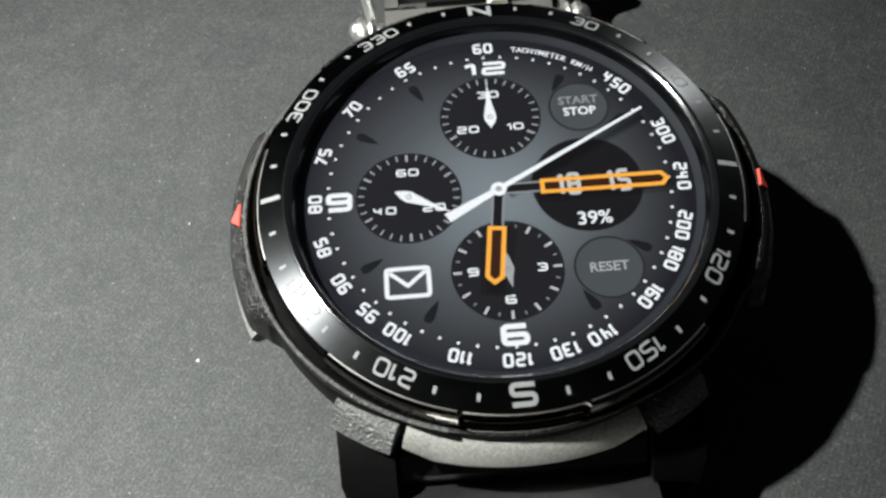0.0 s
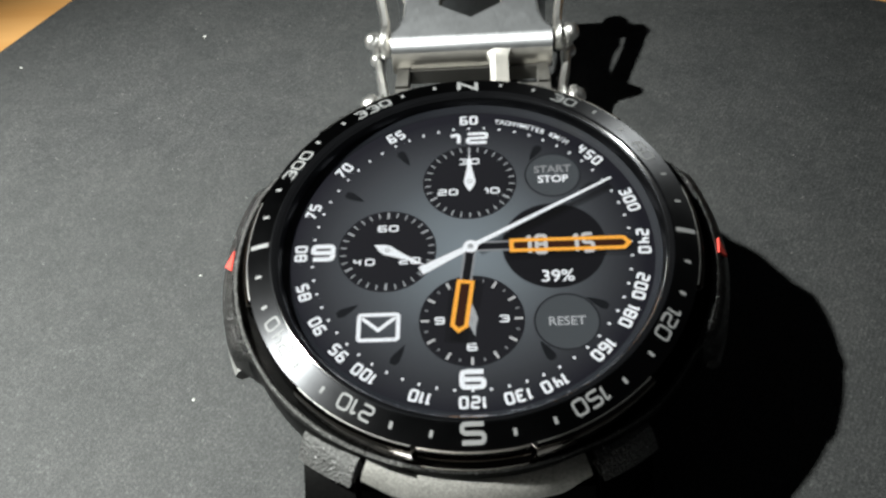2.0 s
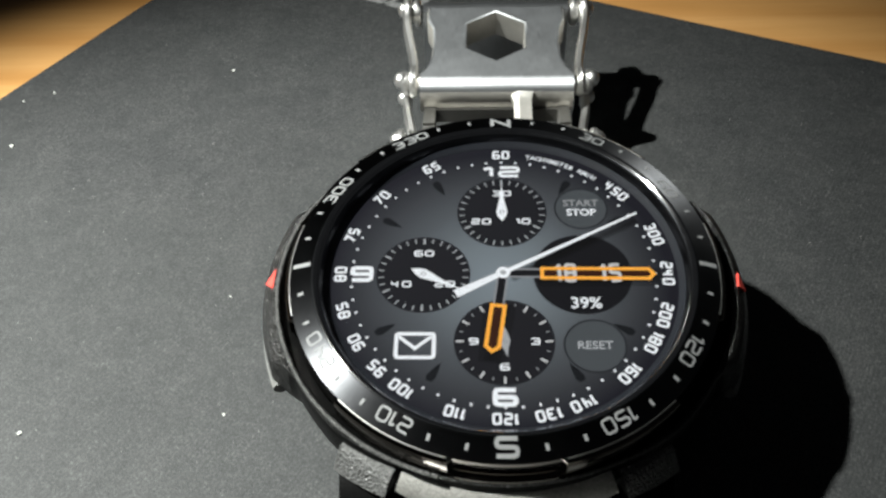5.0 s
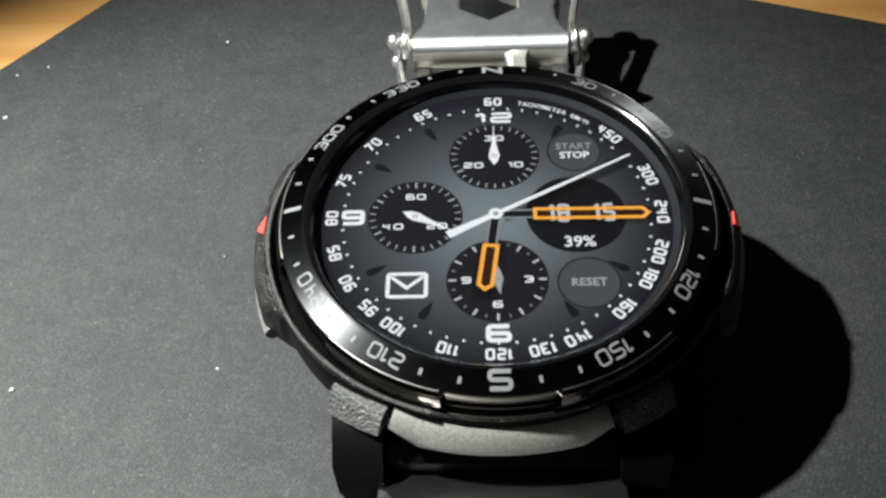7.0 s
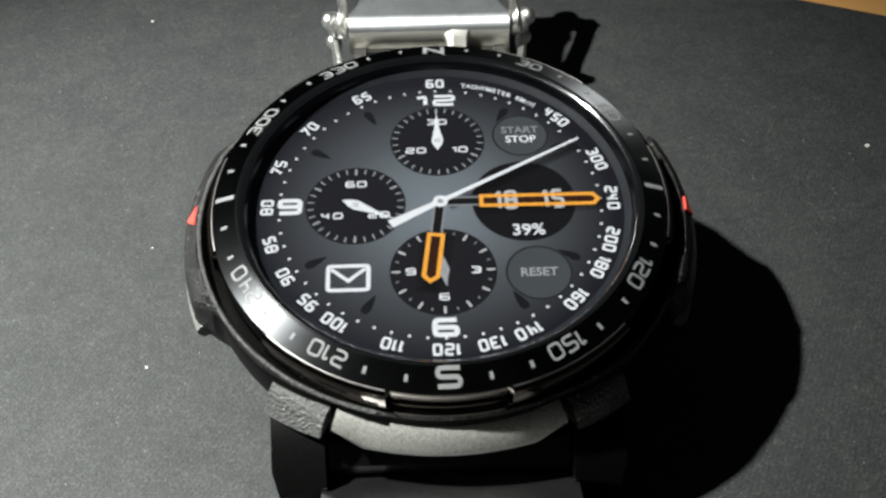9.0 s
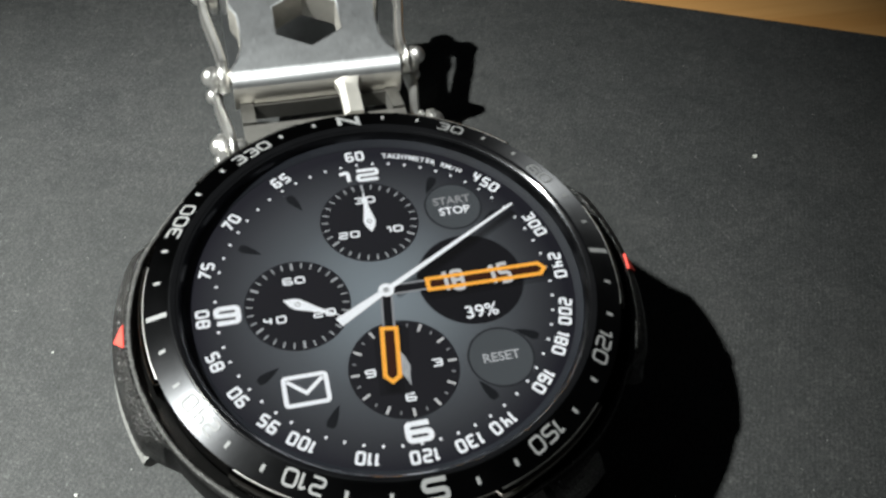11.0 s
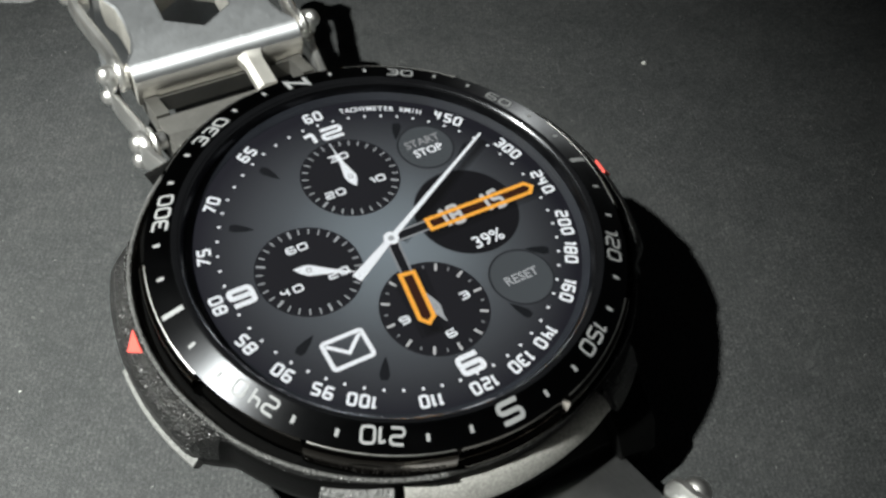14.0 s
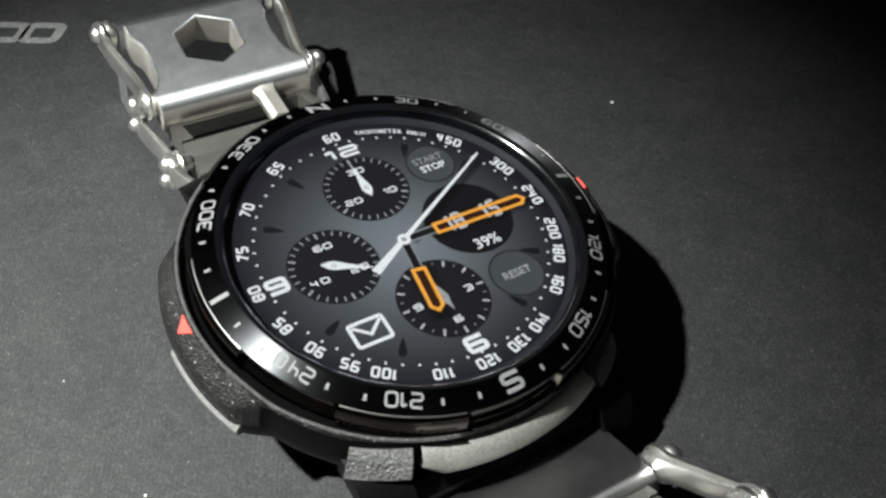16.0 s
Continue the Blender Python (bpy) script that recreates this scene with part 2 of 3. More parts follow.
STEEL_FRAME = brushed("dull_frame_steel", (0.36, 0.35, 0.33), 0.5, spread=0.3)
# darker, smoother version of the brushed steel
STEEL_DARKER = brushed("darker_steel", (0.55, 0.555, 0.56), 0.31)
POLISHED = glossy_paint("polished_steel", (0.82, 0.81, 0.79), 0.36, metal=1.0, wear=0.06)
CLOTH = mat_cloth()
WOOD = wood()
PRINT = glossy_paint("silver_grey_cloth_print", (0.15, 0.152, 0.152), 0.7, wear=0.45, scale=6000.0)
LINT = glossy_paint("white_lint", (0.5, 0.51, 0.48), 0.8, wear=0.1)
GROUND = display_ground()
GLASS = clear_glass()
S_BLACK = glowing("display_black", (0.004, 0.004, 0.005))
S_DISC = glowing("display_dark_disc", (0.009, 0.009, 0.011))
S_SPEAR = glowing("display_dark_marker", (0.005, 0.006, 0.007))
S_WHITE = glowing("display_white", (0.88, 0.92, 0.95))
S_GREY = glowing("display_grey", (0.36, 0.38, 0.39))
S_PALE = glowing("display_pale_grey", (0.55, 0.56, 0.56))
S_DIM = glowing("display_dim_grey", (0.27, 0.28, 0.285))
S_FAINT = glowing("display_button_grey", (0.062, 0.071, 0.076))
S_RIM = glowing("display_button_rim", (0.016, 0.018, 0.02))
S_LINE = glowing("display_line_grey", (0.26, 0.27, 0.28))
S_ORANGE = glowing("display_orange", (1.0, 0.44, 0.055))
S_VEIL = bpy.data.materials.new("display_dark_veil")
S_VEIL.use_nodes = True
veil = S_VEIL.node_tree
clear_part, mix_part = veil.nodes.new("ShaderNodeBsdfTransparent"), veil.nodes.new("ShaderNodeMixShader")
veil.nodes["Principled BSDF"].inputs["Base Color"].default_value = (0.002, 0.002, 0.002, 1)
veil.nodes["Principled BSDF"].inputs["Specular IOR Level"].default_value = 0.0
mix_part.inputs[0].default_value = 0.3
veil.links.new(clear_part.outputs[0], mix_part.inputs[1])
veil.links.new(veil.nodes["Principled BSDF"].outputs[0], mix_part.inputs[2])
veil.links.new(mix_part.outputs[0], veil.nodes["Material Output"].inputs["Surface"])
S_BROWN = glowing("display_brown", (0.034, 0.008, 0.001))


# ---- builders (millimetres in, metres out) ----
MM = 0.001


def part(name, bm, mat, parent=None, label="", smooth=False, at=None):
    bmesh.ops.scale(bm, vec=(MM, MM, MM), verts=bm.verts)
    bmesh.ops.recalc_face_normals(bm, faces=bm.faces)
    me = bpy.data.meshes.new(name)
    bm.to_mesh(me)
    bm.free()
    me.materials.append(mat)
    if smooth:
        me.shade_smooth()
        me.set_sharp_from_angle(angle=radians(32))
        for p in me.polygons:
            if len(p.vertices) > 4 or p.area > 3e-5:
                p.use_smooth = False
    ob = new(name, me)
    ob.parent = parent
    if at is not None:
        ob.matrix_basis = at
    return tagged(ob, label=label) if label else ob


def thing(name, label, category, at=Matrix(), group="", kind=""):
    ob = new(name)
    ob.empty_display_size = 0.01
    ob.matrix_basis = at
    return tagged(ob, label, category, group, kind)


def revolve(bm, profile, n=240, start=0.0, end=360.0):
    """Turns profile(angle) -> [(r, z), ...] about z; angles are compass degrees from +y towards +x."""
    closed = end - start >= 360
    rings = []
    for i in range(n if closed else n + 1):
        a = start + (end - start) * i / n
        s, c = math.sin(radians(a)), math.cos(radians(a))
        rings.append([bm.verts.new((r * s, r * c, z)) for r, z in profile(a)])
    for i in range(len(rings) if closed else len(rings) - 1):
        p, q = rings[i], rings[(i + 1) % len(rings)]
        for j in range(len(p) - 1):
            bm.faces.new((p[j], q[j], q[j + 1], p[j + 1]))
    return rings


def disc(bm, r, x=0, y=0, z=0, n=64, r_in=0.0):
    outer = [bm.verts.new((x + r * math.cos(2 * math.pi * i / n), y + r * math.sin(2 * math.pi * i / n), z)) for i in range(n)]
    if not r_in:
        bm.faces.new(outer)
        return
    inner = [bm.verts.new((x + r_in * math.cos(2 * math.pi * i / n), y + r_in * math.sin(2 * math.pi * i / n), z)) for i in range(n)]
    for i in range(n):
        j = (i + 1) % n
        bm.faces.new((outer[i], outer[j], inner[j], inner[i]))


def prism(bm, outline, z0, z1):
    """Extrudes a flat outline of (x, y) from z0 up to z1."""
    lo = [bm.verts.new((x, y, z0)) for x, y in outline]
    hi = [bm.verts.new((x, y, z1)) for x, y in outline]
    bm.faces.new(hi)
    bm.faces.new(lo[::-1])
    n = len(outline)
    for i in range(n):
        j = (i + 1) % n
        bm.faces.new((lo[i], lo[j], hi[j], hi[i]))


def side_prism(bm, outline, x0, x1):
    """Extrudes an outline of (y, z) from x0 to x1."""
    lo = [bm.verts.new((x0, y, z)) for y, z in outline]
    hi = [bm.verts.new((x1, y, z)) for y, z in outline]
    bm.faces.new(hi)
    bm.faces.new(lo[::-1])
    n = len(outline)
    for i in range(n):
        j = (i + 1) % n
        bm.faces.new((lo[i], lo[j], hi[j], hi[i]))


def bevel(bm, width, segments=2, pick=None):
    edges = [e for e in bm.edges if len(e.link_faces) == 2 and e.calc_face_angle(0) > radians(25) and (pick is None or pick(e))]
    if edges:
        bmesh.ops.bevel(bm, geom=edges, offset=width, segments=segments, profile=0.5, affect="EDGES", clamp_overlap=True)


def box(bm, lo, hi):
    prism(bm, [(lo[0], lo[1]), (hi[0], lo[1]), (hi[0], hi[1]), (lo[0], hi[1])], lo[2], hi[2])


def rounded(points, radius, steps=3, closed=False):
    """Rounds the corners of a polyline of 2D points."""
    pts = [Vector(p) for p in points]
    out = []
    n = len(pts)
    for i, p in enumerate(pts):
        if not closed and i in (0, n - 1):
            out.append(p)
            continue
        a, b = pts[i - 1] - p, pts[(i + 1) % n] - p
        d = min(radius, a.length * 0.5, b.length * 0.5)
        a, b = p + a.normalized() * d, p + b.normalized() * d
        for k in range(steps + 1):
            u = k / steps
            q = a.lerp(p, u).lerp(p.lerp(b, u), u)
            if not out or (q - out[-1]).length > 1e-4:
                out.append(q)
    if closed and (out[0] - out[-1]).length < 1e-4:
        out.pop()
    return out


def ribbon(bm, pts, t, place, closed=False):
    """A flat stroke of thickness t along 2D points, put into space by place(u, v)."""
    n = len(pts)
    left, right = [], []
    for i, p in enumerate(pts):
        a = pts[i - 1] if i or closed else None
        b = pts[(i + 1) % n] if i < n - 1 or closed else None
        d0 = (p - a).normalized() if a is not None else (b - p).normalized()
        d1 = (b - p).normalized() if b is not None else d0
        m = d0 + d1
        m = m.normalized() if m.length > 1e-6 else d0
        side = Vector((-m.y, m.x))
        k = t / 2 / max(0.35, side.dot(Vector((-d0.y, d0.x))))
        left.append(bm.verts.new(place(*(p + side * k))))
        right.append(bm.verts.new(place(*(p - side * k))))
    for i in range(n if closed else n - 1):
        j = (i + 1) % n
        bm.faces.new((right[i], right[j], left[j], left[i]))


# squarish stroke numerals: x 0..1, y 0..2 on a grid; 'o' closes a stroke, 'm' is the middle bar
GLYPHS = {"0": ("o00 10 12 02",), "1": ("31 42 40",), "2": ("02 12 11 01 00 10",), "3": ("02 12 10 00", "m5"), "4": ("02 01 e1", "42 40"),
          "5": ("12 02 01 11 10 00",), "6": ("12 02 00 10 11 b1",), "7": ("02 12 30",), "8": ("o00 10 12 02", "mb"), "9": ("00 10 12 02 01 e1",),
          "N": ("00 02 10 12",), "S": ("12 02 01 11 10 00",)}


def numeral(bm, text, w, h, gap, t, place, soft=0.28):
    """Writes text in stroke numerals, centred; each is w wide and h high."""
    widths = [w * (0.5 if c == "1" else 1) for c in text]
    u = -(sum(widths) + gap * (len(text) - 1)) / 2
    for c, cw in zip(text, widths):
        span, high = w - t, h - t
        xs = {"0": 0.0, "1": 1.0, "3": 0.30, "4": 0.72, "5": 0.34, "b": t / 2 / span, "e": 1 - t / 2 / span}
        if c == "1":
            xs = {"3": -0.02, "4": (cw - t) / span}
        if c == "4":
            xs["e"] = 0.72 - t / 2 / span
        base = Vector((u + t / 2, -high / 2))
        for stroke in GLYPHS[c]:
            closed = stroke[0] == "o"
            if stroke[0] == "m":
                pts = [(xs[stroke[1]], 1), (1 - t / 2 / span, 1)]
            else:
                pts = [(xs[p[0]], int(p[1])) for p in stroke.lstrip("o").split()]
                if c == "1":
                    pts[0] = (pts[0][0], 1.62)
            pts = [base + Vector((x * span, y * high / 2)) for x, y in pts]
            if c not in "N7":
                pts = rounded(pts, soft * w, 3, closed)
            ribbon(bm, pts, t, place, closed)
        u += cw + gap


def lettering(bm, text, size, place, stretch=1.0, fat=0.0):
    """Writes text in the built-in font, centred on 0, 0."""
    cu = bpy.data.curves.new("lettering", "FONT")
    cu.body, cu.size, cu.align_x, cu.align_y, cu.offset, cu.fill_mode = text, size, "CENTER", "CENTER", fat, "FRONT"
    cu.resolution_u = 3
    ob = new("lettering", cu)
    me = bpy.data.meshes.new_from_object(ob.evaluated_get(bpy.context.evaluated_depsgraph_get()))
    verts = [bm.verts.new(place(v.co.x * stretch, v.co.y)) for v in me.vertices]
    for p in me.polygons:
        if p.normal.z > 0.5 or p.normal.z < -0.5:
            try:
                bm.faces.new([verts[i] for i in p.vertices])
            except ValueError:
                pass
    bpy.data.objects.remove(ob)
    bpy.data.curves.remove(cu)
    bpy.data.meshes.remove(me)


# ---- desk ----
DESK_TOP = -3.0
desk = thing("desk", "honey-coloured varnished pine desk top under the mouse mat", "desk", pose(0.07, 0.04, -0.028))
bm = bmesh.new()
box(bm, (-430, -330, 0), (430, 330, 25))
bevel(bm, 2.0, 2)
part("tabletop", bm, WOOD, desk)

# ---- mouse mat ----
MAT_TURN = -28.0
MAT_CORNER = Vector((-46.5, 133.5))


def on_mat(u, v):
    """A place on the mat: u along its far edge from the corner, v towards the near side."""
    a = radians(MAT_TURN)
    return MAT_CORNER + Vector((math.cos(a), math.sin(a))) * u - Vector((-math.sin(a), math.cos(a))) * v


mouse_mat = thing("mouse_mat", "black woven cloth mouse mat lying on the desk", "mouse mat")
bm = bmesh.new()
outline = rounded([on_mat(0, 7.0), on_mat(290, -5.5), on_mat(290, 245), on_mat(0, 245)], 37, 14, True)
prism(bm, [(p.x, p.y) for p in outline], DESK_TOP + 0.02, 0.0)
bevel(bm, 0.5, 2, lambda e: abs(e.verts[0].co.z - e.verts[1].co.z) < 0.1 and e.verts[0].co.z > -1)
part("pad", bm, CLOTH, mouse_mat)

# the maker's mark: a wedge and slanted blocks
bm = bmesh.new()


def mark_at(u, v):
    p = on_mat(9.6 + u * 0.97 + v * 0.15, 22.4 - v * 1.1)
    return (p.x, p.y, 0.05)


for pts in (((0, 0), (7, 6.4), (9.5, 6.4), (9, 0), (6.8, 0), (6.9, 2.2), (4, 2.2), (2.6, 0)),):
    bm.faces.new([bm.verts.new(mark_at(*p)) for p in pts])
part("logo_wedge", bm, PRINT, mouse_mat, "silver-grey printed wedge mark")
for u, w in ((10.4, 1.5), (14.2, 5.2), (20.4, 5.2), (26.6, 5.4), (33.0, 5.4)):
    bm = bmesh.new()
    ribbon(bm, rounded([(u, 0.6), (u, 5.2), (u + w, 5.2), (u + w, 0.6)], 1.0, 3, True) if w > 2 else [Vector((u, 0)), Vector((u, 4.4))],
           1.7, lambda a, b: mark_at(a, b), w > 2)
    part("logo_block", bm, PRINT, mouse_mat, "silver-grey printed block")

# ---- the watch ----
TILT_WATCH, HIGH = 9.0, 21.5
watch = thing("wrist_watch", "black round smart watch with lit chronograph face on a steel bracelet", "watch", pose(0, 0, HIGH * MM, TILT_WATCH))


def crown(r):
    """Height of the bezel's sloping, faintly domed top at radius r."""
    d = r - 20.2
    return 0.257 - 0.30 * d - 0.026 * d * d


def lip(a):
    """1 where the bezel keeps its outer lip, 0 in the six grip notches."""
    d = abs((a + 30) % 60 - 30)
    return min(1.0, max(0.0, (d - 13.2) / 0.6))


def bezel_profile(a):
    """The faintly domed top."""
    ro = 22.4
    top = [(20.0 + (ro - 20.0) * i / 7, crown(max(20.2, 20.0 + (ro - 20.0) * i / 7)) - (0.0 if i else 0.02)) for i in range(8)]
    return top


def inner_slope_profile(a):
    """The rounded slope from the bezel's top down to the glass."""
    shoulder = []
    for i in range(9):
        d = radians(68 - 84.7 * i / 8)
        shoulder.append((20.2 - 0.85 * (math.sin(d) + math.sin(radians(16.7))), 0.245 - 0.85 * (math.cos(radians(16.7)) - math.cos(d))))
    return [(18.95, -1.45), (18.97, -0.75)] + shoulder[:8]


def bezel_side_profile(a):
    k = lip(a)
    ro = 22.4 + 0.3 * k
    zo = crown(ro)
    w = 22.4 + 0.55 * k
    q = min(1.0, max(0.0, 13.6 - abs(a - 180)))
    foot = w + (23.1 - w) * q
    top = (22.41 + 0.46 * k, zo - 0.015 - 0.2 * k)
    return [top, (top[0] + 0.03, top[1] - 0.12), (w, -1.25), (w, -2.6), (w + 0.08 * q, -2.75), (foot - 0.12 * q, -2.85), (foot, -2.95),
            (foot + 0.02 * q, -3.15), (foot - 0.1, -3.4), (22.2, -3.8)]


bm = bmesh.new()
revolve(bm, bezel_side_profile, 360)
flank = part("bezel_flank", bm, BEZEL_SIDE, watch, "mirror-black notched flank of the bezel", smooth=True)
flank.data.set_sharp_from_angle(angle=radians(18))
bm = bmesh.new()
revolve(bm, bezel_profile, 360)
bezel = part("bezel", bm, BEZEL, watch, "polished black metal compass bezel", smooth=True)


def on_bezel(a, r0=21.0, up=0.05):
    s, c = math.sin(radians(a)), math.cos(radians(a))

    def place(u, v):
        x, y = (r0 + v) * s + u * c, (r0 + v) * c - u * s
        return (x, y, crown(math.hypot(x, y)) + up)
    return place


for a, text in ((0, "N"), (30, "30"), (60, "60"), (120, "120"), (150, "150"), (180, "S"), (210, "210"), (240, "240"), (300, "300"), (330, "330")):
    bm = bmesh.new()
    big = text in "NS"
    numeral(bm, text, 2.35 if big else 1.32, 1.95 if big else 1.5, 0.2, 0.42 if big else 0.235, on_bezel(a), 0.2 if big else 0.25)
    part("numeral", bm, PAINT, bezel, "pale grey printed " + ("letter " if big else "number ") + text)
for a in range(0, 360, 10):
    if a % 90 and a % 30 == 0:
        continue
    if a in (0, 180):
        continue
    bm = bmesh.new()
    long = a in (90, 270)
    w, h = (0.5, 1.9) if long else (0.32, 0.62)
    ribbon(bm, [Vector((0, -h / 2 + h * i / 6)) for i in range(7)], w, on_bezel(a, 21.2 if long else 21.25))
    part("bezel_mark", bm, PAINT, bezel)

bm = bmesh.new()
facet = [(19.24, -0.09), (19.34, 0.02), (19.46, 0.12), (19.6, 0.22), (19.74, 0.3), (19.88, 0.345), (19.97, 0.32)]
revolve(bm, lambda a: facet, 240)
part("inner_bevel", bm, BEVEL, bezel, "mirror-polished inner bevel", smooth=True)
bm = bmesh.new()
revolve(bm, inner_slope_profile, 240)
part("inner_slope", bm, SLOPE, bezel, "gloss-black slope down to the glass", smooth=True)
# each raised grip between the notches: edge highlight put into lighter metal, above a dark polished face
for mid in range(30, 360, 60):
    bm = bmesh.new()
    zo = crown(22.7)
    rim = [(22.40, crown(22.40) - 0.03), (22.44, crown(22.44) + 0.03), (22.5, crown(22.5) + 0.03), (22.55, crown(22.55) - 0.03)]
    revolve(bm, lambda a: rim, 40, mid - 15.6, mid + 15.6)
    part("grip_edge", bm, GRIP, bezel, "thin edge of a raised bezel grip, highlight put into its colour", smooth=True)
    bm = bmesh.new()
    face = [(22.56, crown(22.56) - 0.02), (22.7, zo - 0.06), (22.86, zo - 0.2), (22.95, zo - 0.45), (22.98, zo - 0.75)]
    ends = revolve(bm, lambda a: face, 40, mid - 16.0, mid + 16.0)
    part("grip_face", bm, BEZEL_SIDE, bezel, "polished black face of a bezel grip", smooth=True)
# inner black ring and the display
bm = bmesh.new()
revolve(bm, lambda a: [(18.95, -0.95), (18.6, -1.25), (18.3, -1.5), (18.3, -1.9)], 180)
part("inner_ring", bm, REHAUT, watch, "satin black ring round the display", smooth=True)
SCREEN = -1.55
bm = bmesh.new()
disc(bm, 18.5, z=0, n=128)
screen = part("display", bm, GROUND, watch, "lit grey display with a chronograph face", at=pose(0, 0, SCREEN * MM))


def flat(x=0, y=0, a=0.0, z=0.03):
    s, c = math.sin(radians(a)), math.cos(radians(a))
    return lambda u, v: (x + u * c + v * s, y - u * s + v * c, z)


def ring_label(text, a):
    bm = bmesh.new()
    r = 17.25
    numeral(bm, text, 0.92, 1.32, 0.16, 0.27, flat(r * math.sin(radians(a)), r * math.cos(radians(a)), a), 0.22)
    part("numeral", bm, S_WHITE, screen)


for v in (60, 65, 70, 75, 80, 85, 90, 95, 100, 110, 120, 130, 140, 160, 180, 200, 240, 300, 450):
    ring_label(str(v), 360.0 * 60 / v)
for i, c in enumerate("TACHYMETER KM/H"):
    if c != " ":
        a = 10.5 + 1.93 * i
        bm = bmesh.new()
        lettering(bm, c, 0.86, flat(17.1 * math.sin(radians(a)), 17.1 * math.cos(radians(a)), a), 1.0, 0.02)
        part("letter", bm, S_WHITE, screen)
for i in range(60):
    a = i * 6
    bm = bmesh.new()
    ribbon(bm, [Vector((0, -0.14)), Vector((0, 0.14))], 0.24, flat(16.05 * math.sin(radians(a)), 16.05 * math.cos(radians(a)), a))
    part("minute_dot", bm, S_WHITE, screen)
for a in (30, 60, 120, 150, 210, 240, 300, 330):
    bm = bmesh.new()
    f = flat(0, 0, a)
    bm.faces.new([bm.verts.new(f(*p)) for p in ((0, 12.7), (0.3, 13.6), (0.48, 14.6), (0.3, 15.1), (-0.3, 15.1), (-0.48, 14.6), (-0.3, 13.6))])
    part("hour_marker", bm, S_SPEAR, screen)
for text, x, y in (("12", 0.0, 14.6), ("9", -15.0, 0.0), ("6", 0.0, -14.9)):
    bm = bmesh.new()
    high, bar = (1.7, 0.42) if text == "12" else (2.1, 0.52)
    numeral(bm, text, 2.5, high, 0.55, bar, flat(x, y, 0, 0.04), 0.14)
    part("numeral", bm, S_WHITE, screen, "large white number " + text)


def sub_dial(x, y, r, labels, ticks, major, z=0.02):
    bm = bmesh.new()
    disc(bm, r, x, y, z)
    part("sub_dial", bm, S_DISC, screen, "black sub-dial")
    bm = bmesh.new()
    for i in range(ticks):
        a = 360 * i / ticks
        big = i % major == 0
        h = 0.8 if big else 0.62
        f = flat(x, y, a, z + 0.02)
        ribbon(bm, [Vector((0, r - 0.2 - h)), Vector((0, r - 0.2))], 0.24 if big else 0.14, f)
    part("tick_ring", bm, S_PALE if ticks == 12 else S_GREY, screen)
    for text, lx, ly in labels:
        bm = bmesh.new()
        numeral(bm, text, 1.0, 0.85, 0.16, 0.19, flat(x + lx, y + ly, 0, z + 0.02), 0.2)
        part("numeral", bm, S_WHITE, screen)


def spear(x, y, a, tip, tail, wide, mat, z):
    bm = bmesh.new()
    f = flat(x, y, a, z)
    bm.faces.new([bm.verts.new(f(*p)) for p in ((0, tip), (wide * 0.42, tip * 0.45), (wide, 0), (wide * 0.75, -tail * 0.45), (0, -tail),
                                                (-wide * 0.75, -tail * 0.45), (-wide, 0), (-wide * 0.42, tip * 0.45))])
    part("sub_dial_pointer", bm, mat, screen, "pale spear-shaped pointer")
    bm = bmesh.new()
    disc(bm, 0.27, x, y, z + 0.02, 20, 0.17)
    part("pivot", bm, S_LINE, screen)


sub_dial(0, 8.55, 4.95, (("30", 0, 2.75), ("10", 2.3, -1.35), ("20", -2.3, -1.35)), 30, 10)
sub_dial(-8.45, 0, 5.0, (("60", 0, 2.75), ("20", 2.3, -1.35), ("40", -2.3, -1.35)), 30, 5)
sub_dial(0, -8.5, 5.1, (("3", 3.1, 0), ("6", 0, -3.0), ("9", -3.1, 0)), 12, 1)
bm = bmesh.new()
for i in range(12):
    ribbon(bm, [Vector((0, 4.35)), Vector((0, 4.7))], 0.14, flat(0, -8.5, 15 + 30 * i, 0.04))
part("tick_ring", bm, S_LINE, screen)
spear(0, 8.55, 0, 4.1, 1.35, 0.62, S_WHITE, 0.07)
spear(-8.45, 0, 117, 4.5, 1.5, 0.62, S_WHITE, 0.07)
spear(0, -8.5, 171, 1.9, 2.6, 0.62, S_GREY, 0.07)

# the dark disc with the time in figures, the charge, and the two round buttons
bm = bmesh.new()
disc(bm, 5.2, 8.35, 0, 0.02)
part("sub_dial", bm, S_BLACK, screen, "black disc with time and charge")
for text, x in (("18", 6.6), ("15", 11.3)):
    bm = bmesh.new()
    numeral(bm, text, 1.3, 2.5, 0.28, 0.4, flat(x, 0, 0, 0.16), 0.2)
    part("numeral", bm, S_PALE, screen)
bm = bmesh.new()
lettering(bm, "39%", 1.95, flat(8.5, -3.85, 0, 0.04), 1.0, 0.03)
part("charge_reading", bm, S_WHITE, screen, "white reading 39%")
for x, y, r, words in ((8.75, 9.0, 2.85, (("START", 0.75, S_DIM), ("STOP", -0.6, S_WHITE))), (9.05, -9.0, 3.05, (("RESET", 0.0, S_GREY),))):
    bm = bmesh.new()
    disc(bm, r, x, y, 0.02)
    part("button_disc", bm, S_FAINT, screen, "round grey on-screen button")
    bm = bmesh.new()
    disc(bm, r + 0.12, x, y, 0.03, 64, r - 0.08)
    part("button_rim", bm, S_RIM, screen)
    for word, dy, mat in words:
        bm = bmesh.new()
        lettering(bm, word, 1.34, flat(x, y + dy, 0, 0.045), 1.0, 0.03)
        part("word", bm, mat, screen, "on-screen word " + word)
